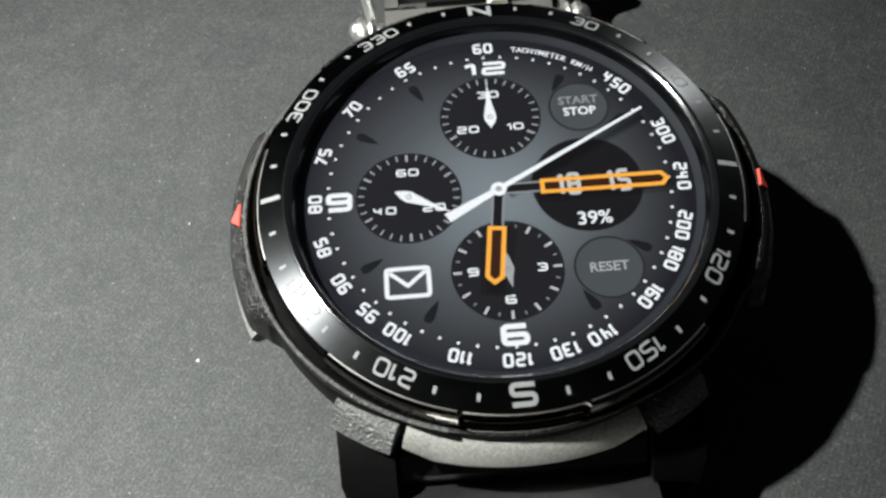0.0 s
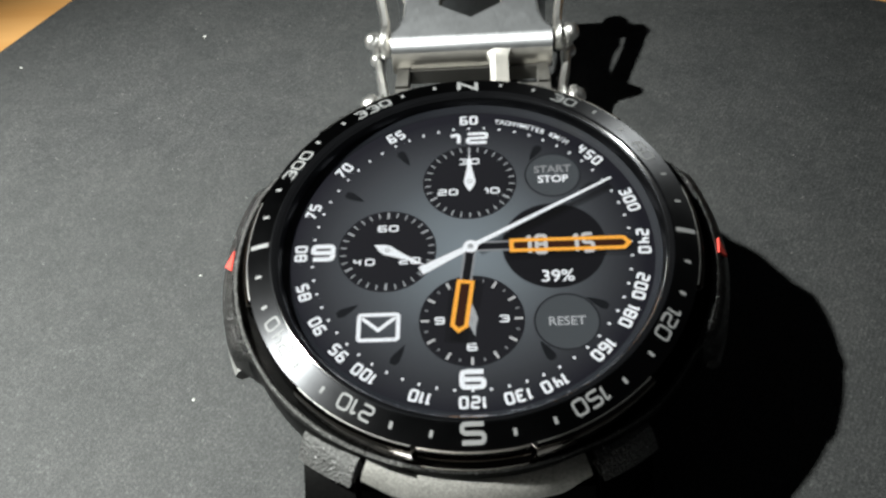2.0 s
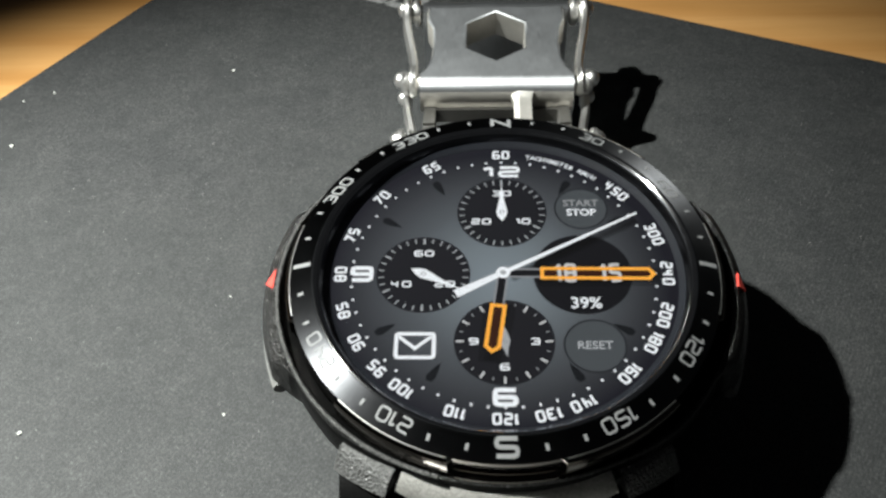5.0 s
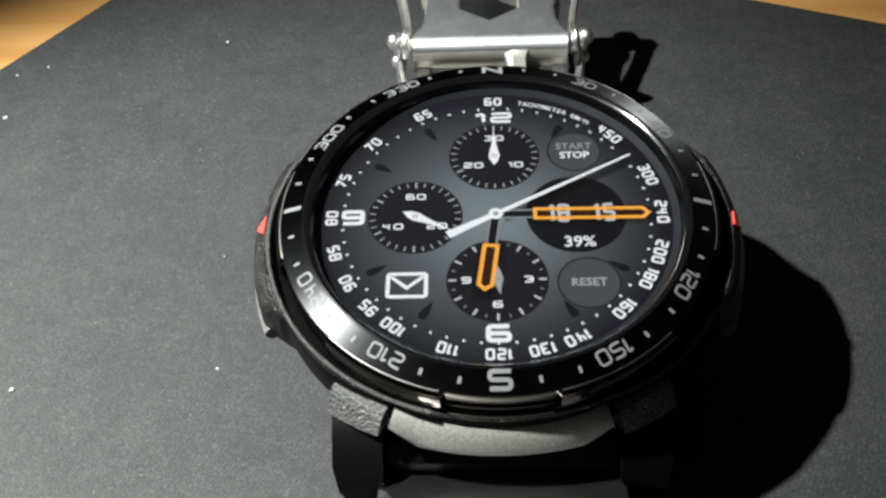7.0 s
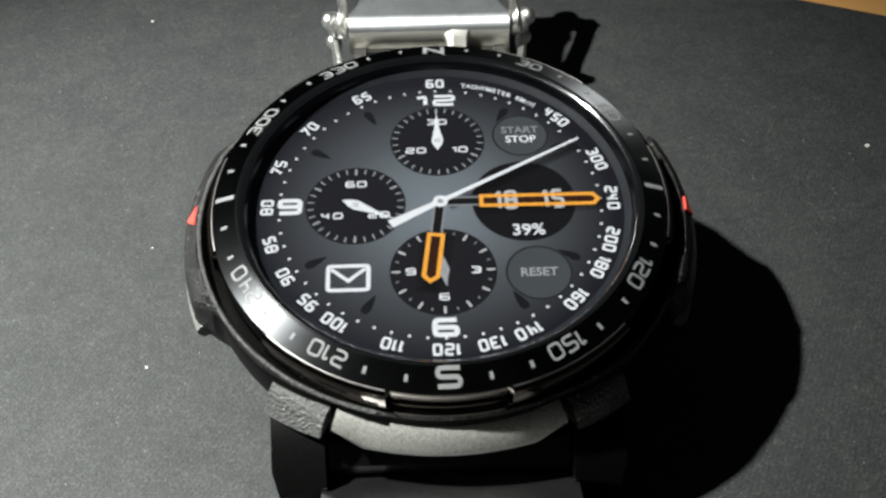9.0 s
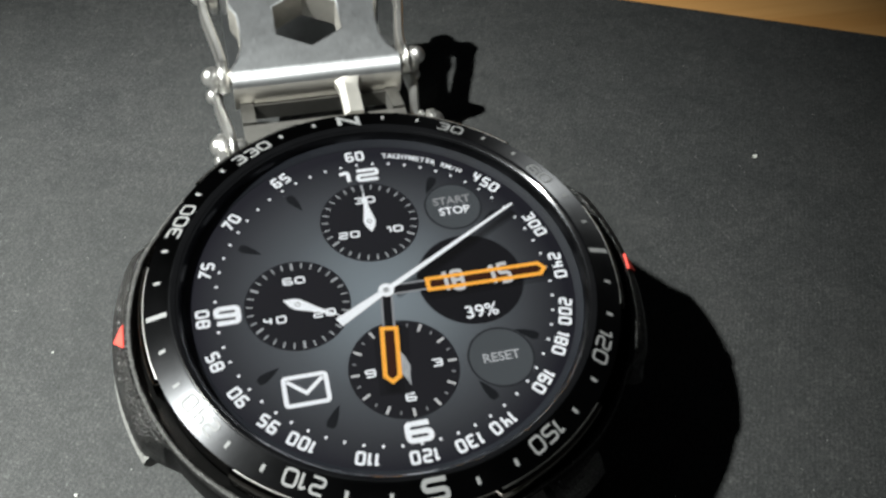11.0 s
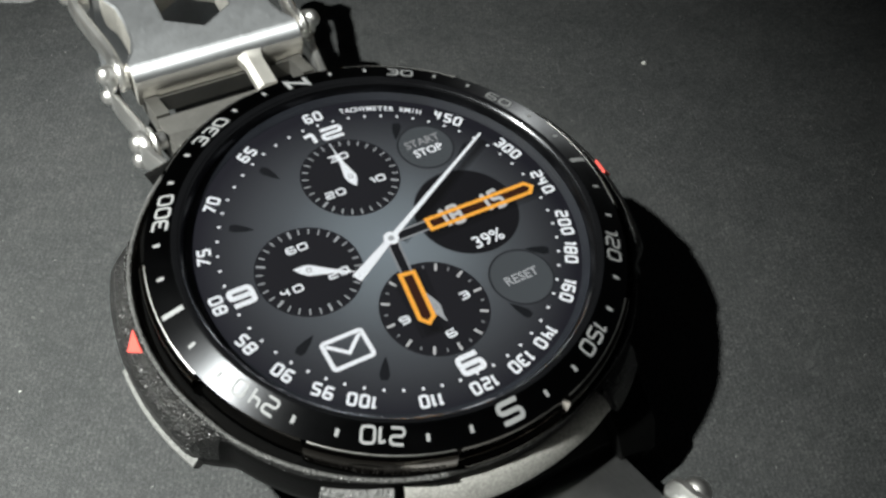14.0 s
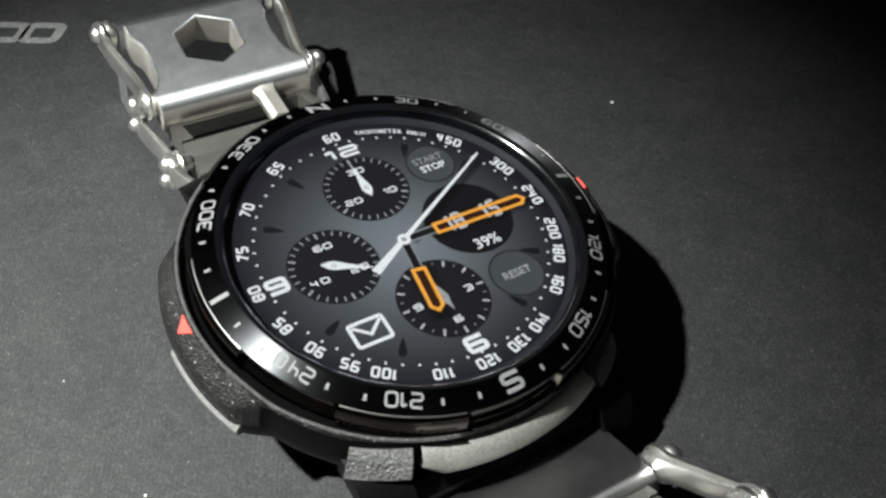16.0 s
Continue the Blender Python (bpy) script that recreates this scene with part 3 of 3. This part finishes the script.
# envelope sign
bm = bmesh.new()
ribbon(bm, rounded([(-10.9, -10.4), (-7.1, -10.4), (-7.1, -7.6), (-10.9, -7.6)], 0.3, 3, True), 0.42, flat(0, 0, 0, 0.04), True)
ribbon(bm, [Vector((-10.62, -7.95)), Vector((-9.0, -9.35)), Vector((-7.38, -7.95))], 0.38, flat(0, 0, 0, 0.05))
part("envelope_sign", bm, S_WHITE, screen, "white envelope sign")


def capsule(a, r0, r1, w, z, name):
    """The outlined orange end of a pointer, with its dark core and thin stem."""
    f = flat(0, 0, a, z)
    bm = bmesh.new()
    bm.faces.new([bm.verts.new(flat(0, 0, a, z - 0.02)(*p)) for p in ((-w / 2, r0), (w / 2, r0), (w / 2, r1 - w / 2), (0, r1), (-w / 2, r1 - w / 2))])
    core = part(name + "_core", bm, S_BROWN, screen)
    bm = bmesh.new()
    t = 0.42
    k = w / 2 - t / 2
    ribbon(bm, [Vector(p) for p in ((-k, r0 + t / 2), (k, r0 + t / 2), (k, r1 - w / 2), (0, r1 - 0.3), (-k, r1 - w / 2))], t, f, True)
    part(name + "_outline", bm, S_ORANGE, screen, "orange outlined pointer end")
    bm = bmesh.new()
    for s in (-1, 1):
        ribbon(bm, [Vector((s * 0.5, 0.5)), Vector((s * 0.5, r0))], 0.2, f)
    part(name + "_stem", bm, S_LINE, screen)
    bm = bmesh.new()
    bm.faces.new([bm.verts.new(flat(0, 0, a, z - 0.02)(*p)) for p in ((-0.44, 0.5), (0.44, 0.5), (0.44, r0), (-0.44, r0))])
    part(name + "_channel", bm, S_BLACK, screen)


def shade(a, r0, r1, dx, dy, z, w):
    """The soft shade that the display draws beside a pointer: nested dark veils."""
    for i, k in enumerate((1.0, 0.62, 0.3)):
        bm = bmesh.new()
        f = flat(dx, dy, a, z + 0.006 * i)
        h = w * k
        bm.faces.new([bm.verts.new(f(*p)) for p in ((-h, r0), (h, r0), (h * 0.8, r1 + h * 0.3), (-h * 0.8, r1 + h * 0.3))])
        part("drawn_shade", bm, S_VEIL, screen).visible_shadow = False


SECONDS = 61.0
shade(SECONDS, 0.5, 16.2, 0.35, -0.7, 0.085, 0.75)
shade(187.5, 3.6, 10.3, 0.1, -0.35, 0.06, 1.7)
shade(90.5, 3.5, 16.1, 0.1, -0.35, 0.06, 1.4)
capsule(187.5, 4.0, 10.1, 1.75, 0.12, "hour_pointer")
capsule(90.5, 3.9, 16.1, 1.65, 0.17, "minute_pointer")
bm = bmesh.new()
f = flat(0, 0, SECONDS, 0.22)
bm.faces.new([bm.verts.new(f(*p)) for p in ((-0.13, 16.9), (0.13, 16.9), (0.27, 0.5), (0.52, -5.7), (-0.52, -5.7), (-0.27, 0.5))])
part("second_pointer", bm, S_WHITE, screen, "long white seconds pointer")
bm = bmesh.new()
disc(bm, 0.75, 0, 0, 0.25, 40)
part("pivot", bm, S_WHITE, screen, "white centre boss")
bm = bmesh.new()
disc(bm, 0.3, 0, 0, 0.27, 24)
part("pivot_eye", bm, S_GREY, screen)
bm = bmesh.new()
prism(bm, [(18.9 * math.cos(2 * math.pi * i / 96), 18.9 * math.sin(2 * math.pi * i / 96)) for i in range(96)], -1.15, -0.8)
glass = part("cover_glass", bm, GLASS, watch, "clear flat cover glass")
glass.visible_shadow = False


# case
def bulge(a):
    """How far the side guards stand out: 1 round 90 and 270 degrees."""
    d = min(abs(a - 90), abs(a - 270))
    return min(1.0, max(0.0, (29 - d) / 7))


def rim_radius(a):
    """Radius of the rim in which the bezel sits."""
    return 23.15 + 0.8 * math.sin(radians(a)) ** 2


def case_profile(a):
    k = bulge(a)
    d = min(abs(a), abs(a - 180), abs(a - 360))
    e = 23.35 + 0.85 * min(1.0, max(0.0, (d - 22) / 22)) + 1.85 * k
    q = rim_radius(a)
    return [(22.4, -3.8), (q - 0.25, -3.5), (q, -3.2 + 0.5 * k), (min(e - 0.25, q + 0.55), -3.2 + 0.62 * k), (max(q + 0.1, e - 0.65 * k - 0.1), -3.6 + 0.3 * k), (e - 0.15 * k, -4.6), (e, -5.4), (e + 0.05, -6.9), (e - 0.2 - 0.3 * k, -8.4),
            (e - 0.7 - 0.2 * k, -9.8), (22.3, -11.2), (20.5, -12.4), (0.01, -12.7)]


bm = bmesh.new()
revolve(bm, case_profile, 240)
for f in bm.faces:
    # rough collar and side guards; smooth black groove and lower body
    p = f.calc_center_median()
    a, r = math.degrees(math.atan2(p.x, p.y)) % 360, math.hypot(p.x, p.y)
    f.material_index = 0 if r > rim_radius(a) - 0.2 and p.z > (-7.6 if bulge(a) > 0.3 else -3.7) else 1
case = part("case", bm, ROUGH, watch, "rough black composite watch case", smooth=True)
case.data.materials.append(CASE)
# rim on the lamp side: lit line painted as paler grain, plus worn specks
bm = bmesh.new()
revolve(bm, lambda a: [(rim_radius(a) + u, w + 0.5 * bulge(a)) for u, w in ((-0.03, -3.05), (0.12, -2.97), (0.3, -3.05), (0.33, -3.3))], 160, 196, 344)
part("case_edge", bm, EDGE, case, "grainy case edge, toned light as if lit, with worn specks", smooth=True)
for sx in (-1, 1):
    # lower lip of the side guard, its lamplit brightness put into a lighter grey
    bm = bmesh.new()
    mid = 270 if sx < 0 else 90
    lo, hi = (246.5, 272) if sx < 0 else (89, 114)
    prof = [(25.2, -7.5), (25.9, -7.6), (26.35, -8.1), (26.3, -8.6), (25.9, -9.3), (25.1, -9.4), (25.2, -7.5)]
    ends = revolve(bm, lambda a: [(r, z + (0.6 if sx < 0 else 0.0)) for r, z in prof], 30, lo, hi)
    for ring in (ends[0], ends[-1]):
        bm.faces.new(ring[:-1])
    part("guard_lip", bm, LIP, case, "grey lower lip of the side guard, lamplight put into its tone", smooth=True)
    # red triangle
    bm = bmesh.new()
    pts = ((24.45, 1.4, -2.6), (25.5, 0.15, -3.65), (24.5, -1.1, -2.6)) if sx < 0 else ((24.85, 0.9, -2.8), (25.5, -1.0, -3.5), (24.6, -1.0, -2.6))
    q = [bm.verts.new((sx * (r + 0.12), y, z + 0.12)) for r, y, z in pts]
    p = [bm.verts.new((sx * (r - 0.5), y, z - 0.5)) for r, y, z in pts]
    bm.faces.new(q)
    for i in range(3):
        bm.faces.new((q[i], q[(i + 1) % 3], p[(i + 1) % 3], p[i]))
    part("red_triangle", bm, RED, case, "raised red triangle")
    for sy in (-1, 1):
        mid = math.degrees(math.atan2(sx * 13.8, sy * 20.5)) % 360
        bm = bmesh.new()
        prof = [(16.0, -5.5), (20.2, -5.8), (24.4, -8.4), (26.0, -10.4), (25.8, -16.0), (24.0, -16.4), (16.0, -11.5)]
        side_prism(bm, [(sy * y, z) for y, z in prof], sx * 11.3, sx * 16.4)
        for v in bm.verts:
            v.co.z -= max(0.0, abs(v.co.x) - 11.3) * 0.35
            if abs(v.co.x) > 12:
                v.co.x -= sx * 0.28 * max(0.0, -10.0 - v.co.z)
        bevel(bm, 0.6, 3)
        part("lug", bm, CASE, case, "black plastic strap lug", smooth=True)
        bm = bmesh.new()
        inner = 0 if sy > 0 and sx > 0 else 360 if sy > 0 else 180

        def cap_profile(a):
            # lower towards the strap
            h = 1.0 - 0.42 * min(1.0, max(0.0, (abs(mid - inner) + 7.2 - abs(a - inner)) / 14.4))
            return [(r, -4.4 + (z + 4.4) * h) for r, z in ((23.2, -4.4), (24.4, -4.8), (24.9, -5.4), (25.9, -7.7), (25.7, -8.2), (23.5, -8.4), (23.2, -4.4))]
        revolve(bm, cap_profile, 24, mid - 7.2, mid + 7.2)
        bmesh.ops.holes_fill(bm, edges=[e for e in bm.edges if e.is_boundary], sides=0)
        part("lug_cap", bm, CAP, case, "coarse-grained black lug cap")
for sy in (-1, 1):
    # rounded skirt between the lugs, and the black strap block under it
    bm = bmesh.new()
    rows = []
    for i in range(33):
        a = radians(-20.5 + 41 * i / 32)
        low = 0.45 + 0.55 * min(1.0, (20.5 - abs(math.degrees(a))) / 5.0)
        rows.append([bm.verts.new(((30.0 + o) * math.sin(a), sy * (-5.1 + (30.0 + o) * math.cos(a)), -3.9 + (z + 3.9) * low))
                     for o, z in ((-4.5, -3.9), (-2.8, -4.0), (-1.4, -4.6), (-0.5, -5.4), (0.0, -6.5), (-0.2, -7.5), (-0.8, -8.4), (-1.8, -9.1), (-4.0, -9.6))])
    for p, q in zip(rows, rows[1:]):
        for k in range(len(p) - 1):
            bm.faces.new((p[k], q[k], q[k + 1], p[k + 1]))
    part("end_skirt", bm, SATIN, case, "grey satin skirt between the lugs", smooth=True)
    bm = bmesh.new()
    side_prism(bm, [(sy * y, z) for y, z in ((17.0, -8.0), (22.6, -8.6), (24.2, -10.0), (24.6, -15.2), (17.0, -13.5))], -11.0, 11.0)
    bevel(bm, 0.4, 2)
    part("strap_block", bm, CASE, case, "black strap end block", smooth=True)


# ---- bracelet ----
def plate_link(parent, y0, z0, y1, z1, label, w=11.2, thick=5.2, steel=None, notch=True, front=2.6):
    """A steel link plate with a six-sided hole. It runs from y0, z0 (rounded edge) to y1, z1."""
    long = math.hypot(y1 - y0, z1 - z0)
    half = [(w, 0), (w, long * 0.2), (w - 0.9, long * 0.27), (w - 1.6, long * 0.38), (w - 1.8, long * 0.55), (w - 1.6, long * 0.72), (w - 0.8, long * 0.82), (w - 0.9, long)]
    out = half + [(-x, y) for x, y in reversed(half)]
    if not notch:
        out = [(-w, 0), (w, 0), (w, long), (-w, long)]
    bm = bmesh.new()
    loops = [out]
    if notch:
        loops.append([(5.0 * math.cos(radians(60 * i + 30)), long * 0.63 + 5.0 * math.sin(radians(60 * i + 30))) for i in range(6)])
    edges = []
    for loop in loops:
        vs = [bm.verts.new((x, y, 0)) for x, y in loop]
        edges += [bm.edges.new((vs[i], vs[(i + 1) % len(vs)])) for i in range(len(vs))]
    bmesh.ops.triangle_fill(bm, edges=edges, use_beauty=True, use_dissolve=False, normal=(0, 0, 1))
    bmesh.ops.dissolve_limit(bm, angle_limit=0.01, verts=bm.verts, edges=bm.edges)
    made = bmesh.ops.extrude_face_region(bm, geom=bm.faces[:])
    bmesh.ops.translate(bm, verts=[g for g in made["geom"] if isinstance(g, bmesh.types.BMVert)], vec=(0, 0, -thick))
    bmesh.ops.recalc_face_normals(bm, faces=bm.faces)
    bevel(bm, front, 10, lambda e: all(abs(v.co.y) < 0.01 and v.co.z > -0.01 for v in e.verts))
    bevel(bm, 0.4, 2, lambda e: all(v.co.z > -0.01 and abs(v.co.x) > 5.6 for v in e.verts) and max(v.co.y for v in e.verts) > front + 0.9)
    bevel(bm, 0.28, 2, lambda e: all(v.co.z > -0.01 and abs(v.co.x) < 5.6 for v in e.verts) and max(v.co.y for v in e.verts) > front + 0.9)
    bmesh.ops.recalc_face_normals(bm, faces=bm.faces)
    for f in bm.faces:
        f.material_index = 1 if notch and abs(f.normal.z) < 0.6 else 0
    turn = math.degrees(math.atan2(z1 - z0, y1 - y0))
    link = part("bracelet_link", bm, steel or STEEL, parent, label, smooth=True, at=pose(0, y0 * MM, z0 * MM, turn))
    link.data.materials.append(STEEL_SATIN)
    return link


def pin(parent, x, y, z, r=1.15, deep=1.2):
    """A domed pin head facing outwards along x."""
    s = 1 if x > 0 else -1
    bm = bmesh.new()
    prof = [(max(0.01, r * math.sin(radians(15 * i))), (deep if i < 6 else r) * math.cos(radians(15 * i))) for i in range(13)]
    revolve(bm, lambda a: prof, 20)
    part("pin", bm, POLISHED, parent, "domed polished pin head", smooth=True, at=pose(x * MM, y * MM, z * MM, 0, 90 * s))


# bracelet frame: flat to the desk, so undo the tilt of the watch
bracelet = new("bracelet")
bracelet.empty_display_size = 0.01
bracelet.parent = watch
bracelet.matrix_basis = pose(0, 0, HIGH * MM, TILT_WATCH).inverted()
tagged(bracelet, "brushed steel link bracelet with chain sides")
plate_link(bracelet, 45.7, 12.9, 62.6, 17.0, "brushed steel link with a six-sided hole", thick=4.6)
# open frame link between that link and the watch


def frame_plate(parent, bars, label):
    """A flat steel frame: bars given as (x0, x1, side outline of (y, z))."""
    bm = bmesh.new()
    for x0, x1, outline in bars:
        side_prism(bm, outline, x0, x1)
    bevel(bm, 0.22, 2)
    return part("frame_link", bm, STEEL_FRAME, parent, label, smooth=True)


def cross_bar(parent, y0, z0, y1, z1, x0, x1):
    """A ridged bar that flares where it meets the plate."""
    bm = bmesh.new()
    rows = []
    for u, w in ((0.0, 0.75), (0.12, 0.3), (0.3, 0.0), (1.0, 0.0)):
        y, z = y0 + (y1 - y0) * u, z0 + (z1 - z0) * u
        rows.append([bm.verts.new(p) for p in ((x0 - w, y, z - 1.6), (x0 - w, y, z - 0.55), (x0 + 0.75, y, z), (x1 + w, y, z - 0.12), (x1 + w, y, z - 1.6))])
    for p, q in zip(rows, rows[1:]):
        for k in range(5):
            bm.faces.new((p[k], q[k], q[(k + 1) % 5], p[(k + 1) % 5]))
    bm.faces.new(rows[0])
    bm.faces.new(rows[-1])
    part("cross_bar", bm, STEEL_SATIN, parent, "ridged bright steel cross bar", smooth=True)


side_bar = ((46.9, 9.3), (41.3, 10.2), (41.3, 7.0), (46.9, 7.0))
frame_link = frame_plate(bracelet, ((-10.6, 10.6, ((26.0, 6.4), (26.0, 9.4), (37.8, 9.7), (41.0, 10.0), (41.0, 6.4))),
                                    (-10.6, 10.6, ((46.0, 9.2), (48.6, 8.8), (48.6, 7.0), (46.0, 7.0))),
                                    (-10.6, -8.9, side_bar), (9.0, 10.6, side_bar)), "open steel frame link beside the case")
cross_bar(frame_link, 46.9, 12.2, 40.4, 10.9, 2.5, 5.0)
plate_link(bracelet, 66.5, 16.6, 68.5, 0.6, "steel link folded down to the mat", thick=4.0, notch=False)


def cranked_link(parent, sx, x0, y0, z0, x1, y1, z1, r=2.15, waist=1.6, thick=1.25):
    """A chain side plate on edge: a round eye at either end, a narrower neck, stepped inwards from x0 to x1 on the way."""
    long = math.hypot(y1 - y0, z1 - z0)
    uy, uz = (y1 - y0) / long, (z1 - z0) / long
    bm = bmesh.new()
    rows = []
    n = 34
    for i in range(n + 1):
        p = -r + (long + 2 * r) * (0.5 - 0.5 * math.cos(math.pi * i / n))
        d = min(abs(p), abs(p - long))
        eye = math.sqrt(max(0.0, r * r - d * d)) if d < r else 0.0
        h = max(eye, 0.12, waist if 0 < p < long else 0.0)
        u = min(1.0, max(0.0, p / long))
        step = u * u * (3 - 2 * u)
        x = x0 + (x1 - x0) * step + 0.35 * math.sin(math.pi * u) * (1 - 2 * u)
        t = thick * 0.5 * (1.0 if h > 0.4 else 0.6)
        ring = ((-t * 0.45, h), (t * 0.45, h), (t * 0.9, h * 0.78), (t, h * 0.4), (t, -h * 0.4), (t * 0.9, -h * 0.78), (t * 0.45, -h), (-t * 0.45, -h),
                (-t * 0.9, -h * 0.78), (-t, -h * 0.4), (-t, h * 0.4), (-t * 0.9, h * 0.78))
        rows.append([bm.verts.new((sx * (x + a), y0 + p * uy - b * uz, z0 + p * uz + b * uy)) for a, b in ring])
    for p, q in zip(rows, rows[1:]):
        for k in range(12):
            bm.faces.new((p[k], q[k], q[(k + 1) % 12], p[(k + 1) % 12]))
    bm.faces.new(rows[0])
    bm.faces.new(rows[-1])
    link = part("chain_link", bm, POLISHED, parent, "stepped polished chain side link", smooth=True)
    link.data.set_sharp_from_angle(angle=radians(50))


LINKS = ((13.6, 63.5, 15.4, 12.2, 49.6, 11.6), (13.3, 51.0, 8.0, 12.3, 39.2, 6.6), (13.6, 37.6, 9.2, 12.2, 29.0, 8.8), (12.2, 66.4, 13.6, 12.2, 64.4, 14.8))
for sx in (-1, 1):
    for x0, y0, z0, x1, y1, z1 in LINKS:
        cranked_link(bracelet, sx, x0, y0, z0, x1, y1, z1)
    cranked_link(bracelet, sx, 13.5, 49.6, 11.6, 13.3, 51.0, 8.2, 1.7, 1.2)
    cranked_link(bracelet, sx, 13.5, 37.6, 9.4, 13.3, 39.2, 6.4, 1.7, 1.2)
    for y, z in ((63.5, 15.8), (49.4, 12.2), (37.6, 9.9)):
        pin(bracelet, sx * 14.0, y, z, 1.25, 1.1)
    for y, z in ((51.2, 7.8), (39.4, 6.0)):
        pin(bracelet, sx * 13.9, y, z, 1.1, 1.0)
    # round washers on both sides of each joint
    for x, y, z in ((12.4, 49.6, 11.6), (13.4, 37.8, 9.0), (12.3, 37.8, 9.0), (13.5, 63.5, 15.4)):
        bm = bmesh.new()
        rim = [(0.01, 0.4), (1.7, 0.4), (2.1, 0.24), (2.2, 0.0), (2.1, -0.24), (1.7, -0.4), (0.01, -0.4)]
        revolve(bm, lambda a: rim, 24)
        part("washer", bm, POLISHED, bracelet, "thin round polished washer", smooth=True, at=pose(sx * x * MM, y * MM, z * MM, 0, 90))
    # bush that carries the pin of each joint
    for y, z in ((49.5, 11.8), (37.6, 9.4)):
        bm = bmesh.new()
        revolve(bm, lambda a: [(0.01, 1.6), (1.0, 1.6), (1.1, 1.4), (1.1, -1.4), (1.0, -1.6), (0.01, -1.6)], 18)
        part("bush", bm, POLISHED, bracelet, smooth=True, at=pose(sx * 12.4 * MM, y * MM, z * MM, 0, 90))
# near side: plate link and its chain
plate_link(bracelet, -32.0, 8.4, -18.5, 5.4, "darker steel plate link under the case", w=11.8, thick=4.6, steel=STEEL_DARKER, front=1.8, notch=False)
side_bar = ((-32.6, 7.0), (-38.6, 10.6), (-38.6, 8.6), (-32.6, 5.0))
frame_plate(bracelet, ((-10.6, 10.6, ((-31.8, 7.4), (-33.2, 7.9), (-33.2, 4.4), (-31.8, 4.4))),
                       (-10.6, 10.6, ((-37.6, 10.2), (-40.6, 12.0), (-40.6, 9.0), (-37.6, 7.6))),
                       (-10.6, -8.9, side_bar), (9.0, 10.6, side_bar)), "open steel frame link rising from the mat")
for sx in (-1, 1):
    cranked_link(bracelet, sx, 12.6, -31.0, 8.6, 13.8, -41.6, 14.6)
    cranked_link(bracelet, sx, 12.5, -41.6, 14.6, 13.6, -52.0, 17.0)
    for y, z in ((-30.9, 8.9), (-41.8, 15.2)):
        pin(bracelet, sx * 14.0, y, z, 1.4, 1.3)
plate_link(bracelet, -42.4, 14.4, -58.0, 17.6, "brushed steel plate link rising from the mat", w=11.2, thick=3.6, notch=False)

# ---- lint on the mat ----
for x, y, r in ((-56.4, -5.8, 0.35), (-76.9, 50.2, 0.42), (60.2, 32.9, 0.42), (-45.2, 71.7, 0.33), (-32.8, -3.0, 0.22), (-35.6, 16.6, 0.14),
                (-79.3, 62.8, 0.26), (-74.8, 65.3, 0.26)):
    bm = bmesh.new()
    bmesh.ops.create_icosphere(bm, subdivisions=2, radius=r)
    for v in bm.verts:
        v.co *= 0.7 + 0.6 * noise.noise(v.co * 3 + Vector((x, y, 0)))
        v.co.z = max(v.co.z * 0.6, -r * 0.3)
    tagged(part("lint_speck", bm, LINT, None, smooth=True, at=pose(x * MM, y * MM, r * 0.3 * MM)), "tiny white speck of lint on the mat", "lint", "lint specks")
